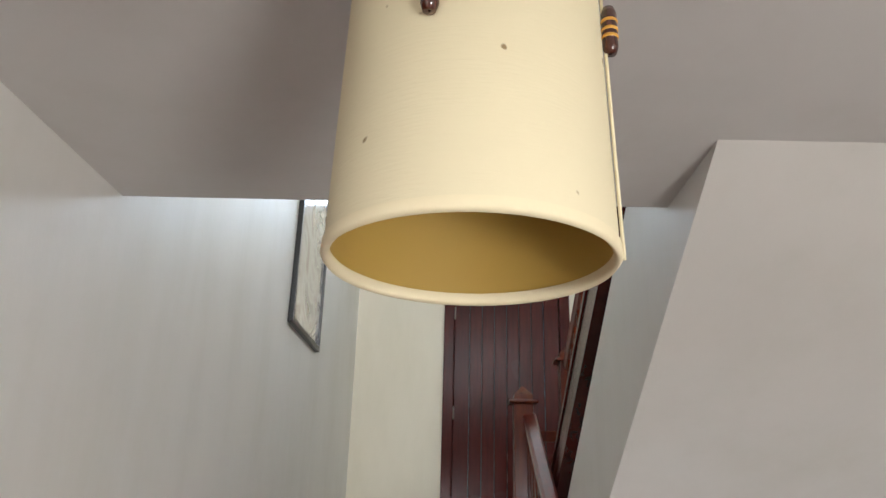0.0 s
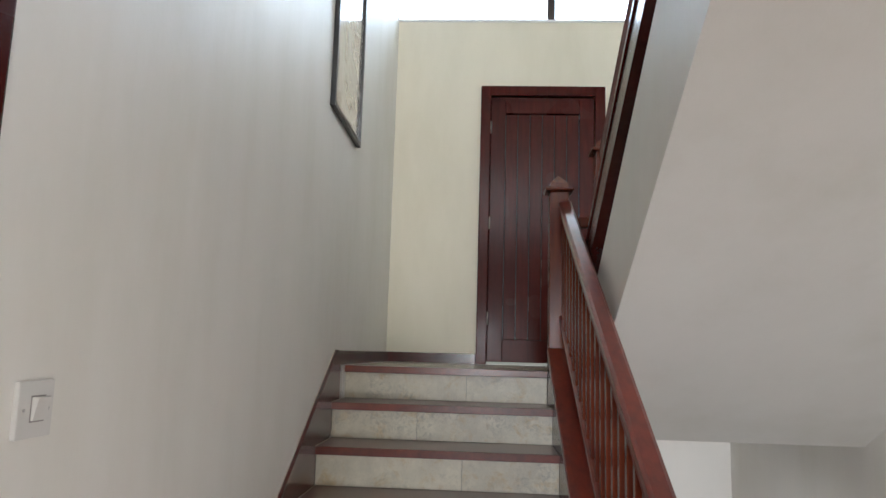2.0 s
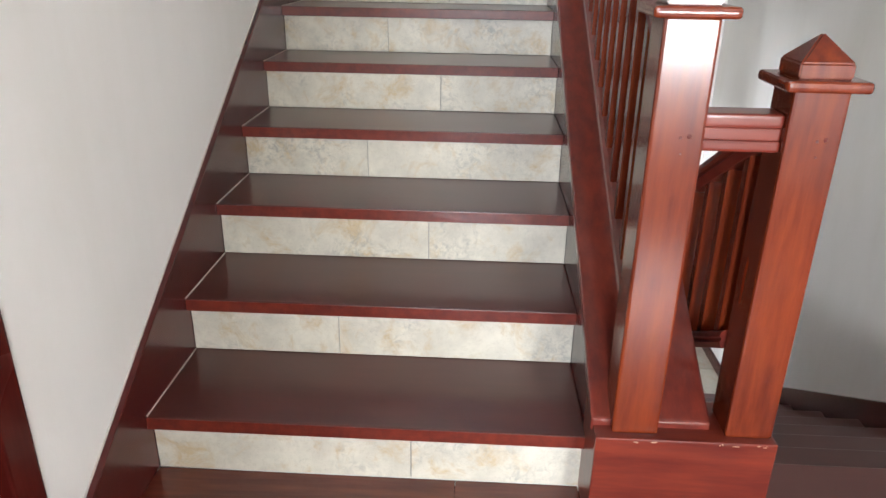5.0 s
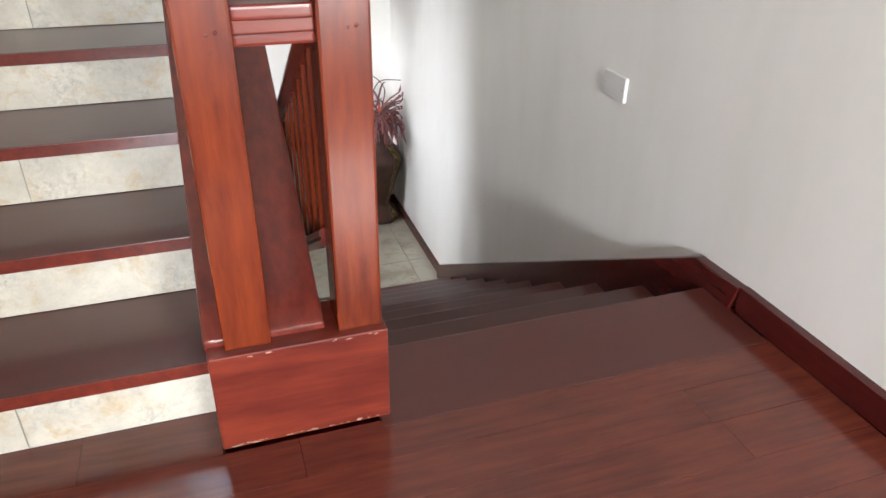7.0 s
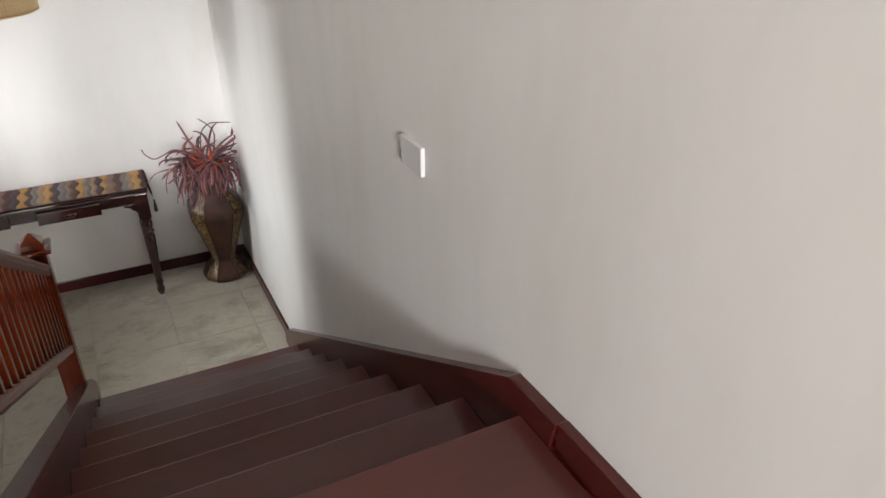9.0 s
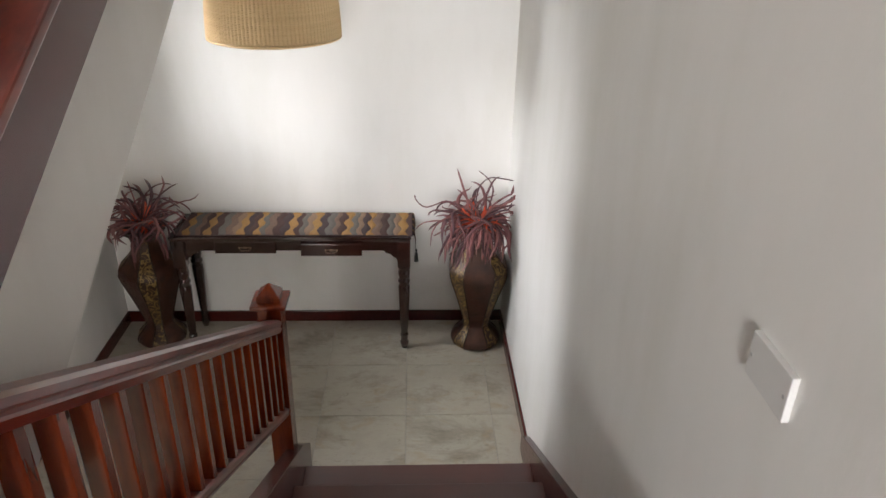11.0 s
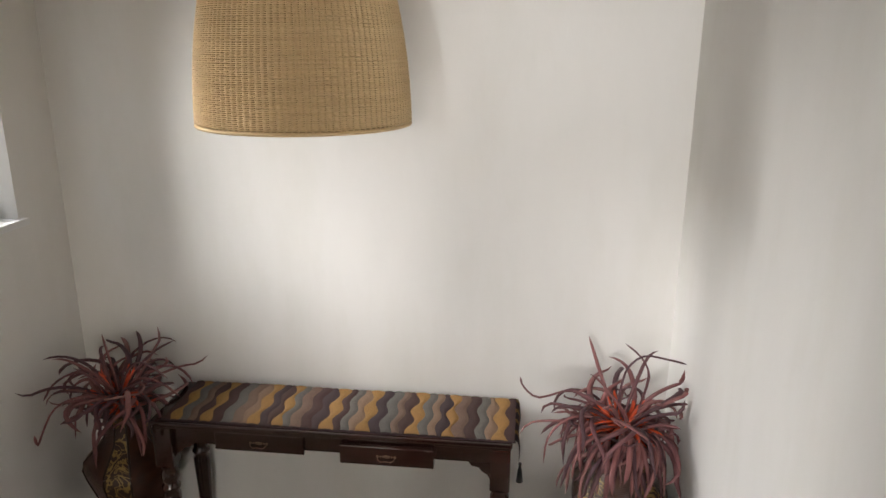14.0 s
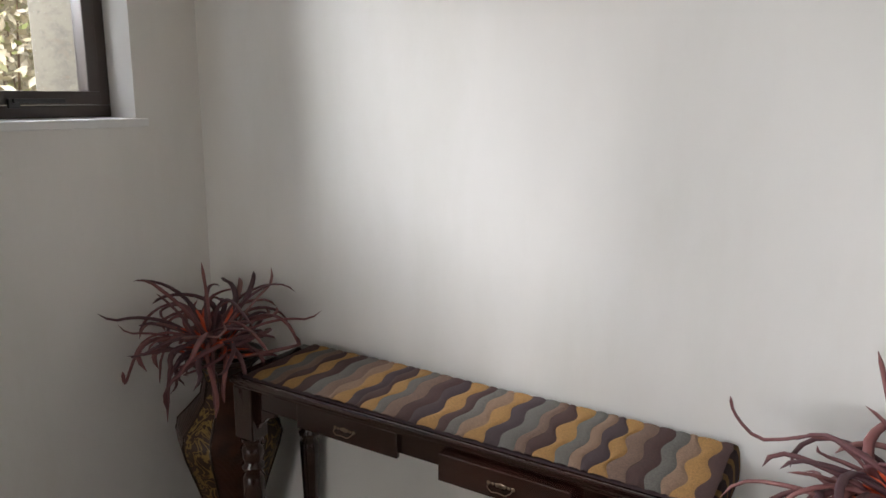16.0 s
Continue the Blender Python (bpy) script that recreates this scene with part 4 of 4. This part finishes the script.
# ---- vases and dried plants ----
def vase(x, y, turn, label, size=1.0):
    t = thing("floor_vase", (x, y, ZL), label, "vase")
    brown = material("woven_bronze", (0.08, 0.035, 0.02), 0.36, 0.15)
    v = coords(brown, (1, 1, 1))
    wv = brown.node_tree.nodes.new("ShaderNodeTexWave")
    wv.bands_direction = "Z"
    wv.inputs["Scale"].default_value = 60
    wv.inputs["Distortion"].default_value = 1.5
    link(brown, v, wv.inputs["Vector"])
    bump(brown, wv.outputs["Fac"], 0.5, 0.002)
    link(brown, ramp(brown, noise_out(brown, v, 14, 5), [(0.3, (0.028, 0.010, 0.006)), (0.7, (0.082, 0.028, 0.014))]), brown.node_tree.nodes["Principled BSDF"].inputs["Base Color"])
    gold = material("gilded_panel", (0.2, 0.14, 0.05), 0.5, 0.25)
    vg = coords(gold, (1, 1, 1))
    link(gold, ramp(gold, noise_out(gold, vg, 15, 2, 0.4, 2.5), [(0.44, (0.040, 0.018, 0.009)), (0.48, (0.24, 0.15, 0.045)), (0.53, (0.24, 0.15, 0.045)), (0.57, (0.040, 0.018, 0.009))]), gold.node_tree.nodes["Principled BSDF"].inputs["Base Color"])
    bump(gold, noise_out(gold, vg, 15, 2, 0.4, 2.5), 0.35, 0.003)
    prof = [(0.140, 0.0), (0.158, 0.014), (0.165, 0.034), (0.157, 0.06), (0.130, 0.092), (0.098, 0.125), (0.088, 0.155), (0.103, 0.22), (0.148, 0.37), (0.192, 0.50), (0.205, 0.555), (0.196, 0.595), (0.148, 0.645), (0.100, 0.70), (0.084, 0.77), (0.100, 0.82), (0.135, 0.852)]
    prof = [(r * size, z * size) for r, z in prof]
    sides = 8

    def corner(i):
        """Woven panels are wider than the gilded ones between them."""
        return turn + 2 * math.pi * (i + (0.26 if i % 2 else 0.0)) / sides

    for i in range(sides):
        a0, a1 = corner(i), corner(i + 1)
        bm, rows = bmesh.new(), []
        for r, z in prof:
            row = []
            for s in (0, 0.25, 0.5, 0.75, 1):
                p = Vector((r * math.cos(a0), r * math.sin(a0))).lerp(Vector((r * math.cos(a1), r * math.sin(a1))), s)
                if z < 0.13:
                    p = p.normalized() * r
                else:
                    p *= 1 + 0.045 * math.sin(math.pi * s)
                row.append(bm.verts.new((x + p.x, y + p.y, ZL + z)))
            rows.append(row)
        for q0, q1 in zip(rows, rows[1:]):
            for k in range(4):
                bm.faces.new((q0[k], q0[k + 1], q1[k + 1], q1[k])).smooth = True
        part("gilded_panel" if i % 2 else "woven_panel", bm, gold if i % 2 else brown, t, "panel with gilded scrollwork" if i % 2 else "")
    bm = bmesh.new()
    for i in range(sides):
        a = corner(i)
        tube([(x + (r + 0.001) * math.cos(a), y + (r + 0.001) * math.sin(a), ZL + z) for r, z in prof], [0.0045] * len(prof), 6, into=bm)
    part("ribs", bm, BLACKBROWN, t, "dark ribs between panels")
    bm = lathe([(r * size, z * size) for r, z in ((0.128, 0.848), (0.142, 0.852), (0.142, 0.864), (0.124, 0.864), (0.092, 0.80), (0.001, 0.78))], 16, at=(x, y, ZL), turn=turn)
    part("rim", bm, BLACKBROWN, t, "dark rim")
    part("foot", lathe([(0.001, 0.0), (0.139 * size, 0.0), (0.139 * size, 0.008), (0.130 * size, 0.012)], 24, at=(x, y, ZL), turn=turn), BLACKBROWN, t)


BLACKBROWN = material("dark_bronze", (0.035, 0.02, 0.014), 0.4, 0.4)
LEAF = material("dried_leaf", (0.10, 0.03, 0.03), 0.6)
lf = LEAF.node_tree.nodes.new("ShaderNodeNewGeometry")
link(LEAF, ramp(LEAF, lf.outputs["Random Per Island"], [(0.0, (0.060, 0.022, 0.028)), (0.45, (0.135, 0.046, 0.048)), (0.8, (0.21, 0.075, 0.070)), (1.0, (0.24, 0.115, 0.105))]), LEAF.node_tree.nodes["Principled BSDF"].inputs["Base Color"])
CORE = material("red_leaf_base", (0.62, 0.075, 0.02), 0.5)


def plant(x, y, z, seed, count, extra, label, lean=(0, 0), falling=5, sag=1.0):
    t = thing("dried_plant", (x, y, z), label, "plant")
    rnd = random.Random(seed)
    leaves, core = bmesh.new(), bmesh.new()
    lowx, highx = 0.03 - x, XW - 0.02 - x

    def clampy(p):
        return Vector((min(max(p.x, x + lowx), x + highx), min(p.y, YB - 0.02), max(p.z, ZL + 0.05)))
    for i in range(count):
        a = 2 * math.pi * (i * 0.618) + rnd.uniform(-0.3, 0.3)
        length = rnd.uniform(0.20, 0.40)
        e = rnd.uniform(0.0, 1.2)
        d = Vector((math.cos(a) + lean[0], math.sin(a) + lean[1], 0))
        p = Vector((x, y, z)) + d * 0.03 + Vector((0, 0, rnd.uniform(-0.02, 0.06)))
        pts = [p.copy()]
        droop = rnd.uniform(0.05, 0.33) * sag
        side = rnd.uniform(-0.34, 0.34)
        heading = math.atan2(d.y, d.x)
        hook = rnd.choice((0, 0, 0, 0.55, -0.6, 0.8))
        lift = rnd.choice((0, 0, 0, 0.5))
        for s in range(11):
            step = length / 11
            p = p + Vector((math.cos(heading) * math.cos(e), math.sin(heading) * math.cos(e), math.sin(e))) * step
            e = max(-1.5, e - droop * (0.6 + 0.1 * s)) + (lift if s > 7 else 0)
            heading += side + (hook if s > 7 else 0) + rnd.uniform(-0.12, 0.12)
            pts.append(clampy(p))
        w = rnd.uniform(0.0065, 0.0108)
        radii = [w * (0.6 + 0.6 * math.sin(math.pi * (s / 11 * 0.9 + 0.08))) * (0.12 if s == 11 else 1) for s in range(12)]
        tube(pts, radii, 5, into=leaves, squash=0.5)
        if i % 2 == 0:
            tube([q + Vector((0, 0, 0.003)) for q in pts[:5]], [w * 0.9, w * 1.05, w * 1.0, w * 0.8, w * 0.3], 5, into=core, squash=0.6)
    for i in range(count // falling):
        a = rnd.uniform(0, 2 * math.pi)
        p = Vector((x + 0.09 * math.cos(a), y + 0.09 * math.sin(a), z + rnd.uniform(0.0, 0.06)))
        pts, fall, heading = [Vector((x, y, z + 0.02)), p], 0.2, a
        for s in range(7):
            fall = min(1.45, fall + rnd.uniform(0.15, 0.4))
            heading += rnd.uniform(-0.25, 0.25)
            p = p + Vector((math.cos(heading) * math.cos(fall), math.sin(heading) * math.cos(fall), -math.sin(fall))) * rnd.uniform(0.02, 0.042)
            pts.append(clampy(p))
        tube(pts, [0.004, 0.006, 0.0075, 0.008, 0.0085, 0.008, 0.007, 0.005, 0.001], 5, into=leaves, squash=0.5)
    for knots, w in extra:
        knots = [Vector(k) for k in knots]
        pts = []
        for i in range(len(knots) - 1):
            p0, p1, p2, p3 = knots[max(0, i - 1)], knots[i], knots[i + 1], knots[min(len(knots) - 1, i + 2)]
            for u in (0, 0.33, 0.67):
                pts.append(0.5 * (2 * p1 + (p2 - p0) * u + (2 * p0 - 5 * p1 + 4 * p2 - p3) * u * u + (3 * p1 - p0 - 3 * p2 + p3) * u ** 3))
        pts.append(knots[-1])
        tube(pts, [w] * (len(pts) - 1) + [w * 0.2], 5, into=leaves, squash=0.6)
    part("leaves", leaves, LEAF, t, "long curling dull purple-red leaves")
    part("heart", core, CORE, t, "bright orange-red leaf bases")


VZ = ZL + 0.88
vase(0.295, 3.905, 0.50, "tall faceted bronze floor vase with gilded panels in the corner", 0.94)
vase(2.385, 3.865, 1.02, "tall faceted bronze floor vase with gilded panels by the stair wall")
plant(0.33, 3.82, VZ - 0.03, 3, 80, [
    ([(0.33, 3.80, VZ + 0.03), (0.26, 3.78, VZ + 0.13), (0.17, 3.77, VZ + 0.12), (0.09, 3.76, VZ + 0.07), (0.045, 3.75, VZ + 0.0)], 0.008),
    ([(0.33, 3.78, VZ + 0.02), (0.24, 3.72, VZ + 0.05), (0.13, 3.70, VZ + 0.0), (0.07, 3.69, VZ - 0.10), (0.045, 3.68, VZ - 0.16), (0.035, 3.68, VZ - 0.12)], 0.0075),
    ([(0.35, 3.80, VZ + 0.03), (0.42, 3.78, VZ + 0.16), (0.50, 3.76, VZ + 0.19), (0.60, 3.74, VZ + 0.14)], 0.007),
    ([(0.35, 3.80, VZ + 0.03), (0.44, 3.80, VZ + 0.10), (0.53, 3.80, VZ + 0.09), (0.61, 3.80, VZ + 0.03)], 0.007),
    ([(0.33, 3.82, VZ + 0.03), (0.31, 3.83, VZ + 0.14), (0.28, 3.84, VZ + 0.27)], 0.006),
    ([(0.35, 3.80, VZ + 0.03), (0.42, 3.72, VZ + 0.0), (0.50, 3.68, VZ - 0.1), (0.50, 3.67, VZ - 0.17)], 0.0075)], "dry wiry purple-red leafy arrangement in a bronze vase beside the table", falling=12, sag=0.62)
plant(2.36, 3.78, VZ, 8, 130, [
    ([(2.33, 3.78, VZ), (2.34, 3.78, VZ + 0.12), (2.36, 3.79, VZ + 0.25), (2.42, 3.80, VZ + 0.31), (2.50, 3.76, VZ + 0.32), (2.555, 3.717, VZ + 0.325)], 0.006),
    ([(2.42, 3.80, VZ + 0.1), (2.45, 3.82, VZ + 0.22), (2.42, 3.83, VZ + 0.29), (2.356, 3.825, VZ + 0.347)], 0.006),
    ([(2.30, 3.78, VZ + 0.05), (2.18, 3.79, VZ + 0.16), (2.05, 3.80, VZ + 0.12), (1.99, 3.80, VZ + 0.16), (1.975, 3.794, VZ + 0.205)], 0.006)],
    "dry wiry purple-red leafy arrangement in a bronze vase by the wall", lean=(-0.15, -0.1))

# ---- skirtings ----
bm = box(0.0, 0.016, 2.70, YB - 0.016, ZL, ZL + 0.08, 0.003)
structure("baseboard_west", bm, STRING, "dark mahogany skirting board")
structure("baseboard_north", box(0.0, XW, YB - 0.016, YB, ZL, ZL + 0.08, 0.003), STRING, "dark mahogany skirting board")
structure("baseboard_east", box(XW - 0.016, XW, 2.80, YB - 0.016, ZL, ZL + 0.08, 0.003), STRING, "dark mahogany skirting board")
structure("baseboard_landing", box(XW - 0.03, XW, BACK, -0.02, 0, 0.085, 0.003), STRING, "dark mahogany skirting board on the landing")
structure("baseboard_upper", box(0.0, DUX0 - 0.082, YB - 0.016, YB, ZU, ZU + 0.075, 0.003), STRING, "dark mahogany skirting board")
structure("baseboard_upper", box(0.0, 0.016, 2.26, YB - 0.016, ZU, ZU + 0.075, 0.003), STRING, "dark mahogany skirting board")
structure("baseboard_landing_west", box(0.0, 0.02, BACK, DY0 - 0.08, 0, 0.085, 0.003), STRING, "dark mahogany skirting board")

# ---- outside ----
leafy = material("sunlit_scrub", (0.3, 0.3, 0.1), 0.8)
vl = coords(leafy, (1, 1, 1), True)
link(leafy, ramp(leafy, noise_out(leafy, vl, 7, 8, 0.75), [(0.35, (0.24, 0.23, 0.11)), (0.5, (0.38, 0.31, 0.19)), (0.62, (0.48, 0.41, 0.28))]), leafy.node_tree.nodes["Principled BSDF"].inputs["Base Color"])
bump(leafy, noise_out(leafy, vl, 9, 8, 0.8), 1.0, 0.05)
bm = bmesh.new()
bmesh.ops.create_grid(bm, x_segments=30, y_segments=30, size=40)
for v in bm.verts:
    v.co.z = -3.0 + 0.2 * noise.noise(v.co * 0.3)
structure("ground", bm, leafy, "dry sunlit scrubby ground outside")
bm = bmesh.new()
rnd = random.Random(5)
for i in range(26000):
    c = Vector((rnd.uniform(-5.0, -3.2), rnd.uniform(1.0, 7.0), rnd.uniform(-3.0, 1.9)))
    s = rnd.uniform(0.014, 0.034)
    d = Vector((rnd.uniform(-1, 1), rnd.uniform(-1, 1), rnd.uniform(-1, 1))).normalized()
    e = d.orthogonal().normalized() * s
    bm.faces.new([bm.verts.new(c + d * s * 2), bm.verts.new(c + e), bm.verts.new(c - d * s * 2), bm.verts.new(c - e)])
leafmat = material("sunlit_leaves", (0.4, 0.42, 0.12), 0.6)
li = leafmat.node_tree.nodes.new("ShaderNodeNewGeometry")
link(leafmat, ramp(leafmat, li.outputs["Random Per Island"], [(0.0, (0.45, 0.52, 0.18)), (0.12, (0.66, 0.58, 0.38)), (0.8, (0.80, 0.72, 0.56))]), leafmat.node_tree.nodes["Principled BSDF"].inputs["Base Color"])
hedge = thing("hedge", (-4.2, 4, -3), "dry sunlit hedge with tan and green leaves outside the window", "hedge")
part("leaf_mass", bm, leafmat, hedge)
hedge.children[0]["kind"] = "stuff"
bm = bmesh.new()
for i in range(60):
    c = Vector((rnd.uniform(-5, -3.4), rnd.uniform(1, 7), -3))
    e = c + Vector((rnd.uniform(-0.8, 0.8), rnd.uniform(-0.8, 0.8), rnd.uniform(3.0, 4.6)))
    tube([c, c.lerp(e, 0.5) + Vector((rnd.uniform(-0.2, 0.2), rnd.uniform(-0.2, 0.2), 0)), e], [0.02, 0.015, 0.005], 5, into=bm)
part("twigs", bm, material("twig_bark", (0.3, 0.2, 0.12), 0.8), hedge)
bm = bmesh.new()
bmesh.ops.create_grid(bm, x_segments=40, y_segments=24, size=1)
for v in bm.verts:
    a, b = v.co.x * 12, v.co.y * 3.6
    v.co = Vector((-7.5 + 0.7 * noise.noise(Vector((a * 0.4, b * 0.5, 3))) - 0.6 * b, a + 4, b + 0.6))
structure("bank", bm, leafy, "dry earth bank with tan and green scrub outside")
rough_stone = stone("rough_stone", (0.09, 0.08, 0.06), (0.17, 0.15, 0.11), (0.15, 0.11, 0.07), 6, 0.9)
structure("stone_pier", box(-0.75, -W - 0.004, WY1 + 0.10, WY1 + 0.45, -3, 3.0, 0.02), rough_stone, "rough grey stone pier outside the window")

# ---- floor pieces: planks and tiles ----
floor_bed = bpy.data.objects["middle_floor"]
rnd = random.Random(11)
rows_y = [(-0.153, 0.0)]
yy = -0.153
while yy > -3.3:
    rows_y.append((yy - 0.125, yy))
    yy -= 0.125
for n, (a, b) in enumerate(rows_y):
    xr = 1.074 if n == 0 else XW - 0.031
    x = XA if b > -0.38 else 0.0
    first = True
    while x < xr - 0.01:
        ln = rnd.uniform(0.9, 1.7) if not first else rnd.uniform(0.3, 1.3)
        e = min(x + ln, xr)
        if xr - e < 0.12:
            e = xr
        aa = a
        part("plank", box(x + 0.0003, e - 0.0003, aa + 0.0004, b - 0.0004, -0.016, 0.0, 0.0004, segments=1), PLANK, floor_bed)
        x, first = e, False
lower_bed = bpy.data.objects["lower_floor"]
tx = [0.0, 0.44, 0.935, 1.43, 1.925, 2.42, XW]
ty = [2.40, 2.6, 3.09, 3.58, YB]
for xa, xb in zip(tx, tx[1:]):
    for ya, yb in zip(ty, ty[1:]):
        part("floor_tile", box(xa + 0.0012, xb - 0.0012, ya + 0.0012, yb - 0.0012, ZL - 0.0055, ZL, 0.001, segments=1), FLOOR_TILE, lower_bed)
for xa, xb in zip(tx[:3], tx[1:3] + [1.36]):
    for ya, yb in ((-0.2, 0.44), (0.44, 0.93), (0.93, 1.42), (1.42, 1.91), (1.91, 2.40)):
        part("floor_tile", box(xa + 0.0012, xb - 0.0012, ya + 0.0012, yb - 0.0012, ZL - 0.0055, ZL, 0.001, segments=1), FLOOR_TILE, lower_bed)
upper_bed = bpy.data.objects["upper_landing_slab"]
for xa, xb in ((0.016, 0.5), (0.5, 1.0), (1.0, 1.5), (1.5, 2.0), (2.0, 2.585)):
    for ya, yb in ((2.50, 3.0), (3.0, 3.5), (3.5, YB - 0.016)):
        part("floor_tile", box(xa + 0.0012, xb - 0.0012, ya + 0.0012, yb - 0.0012, ZU - 0.0115, ZU - 0.001, 0.001, segments=1), FLOOR_TILE, upper_bed)
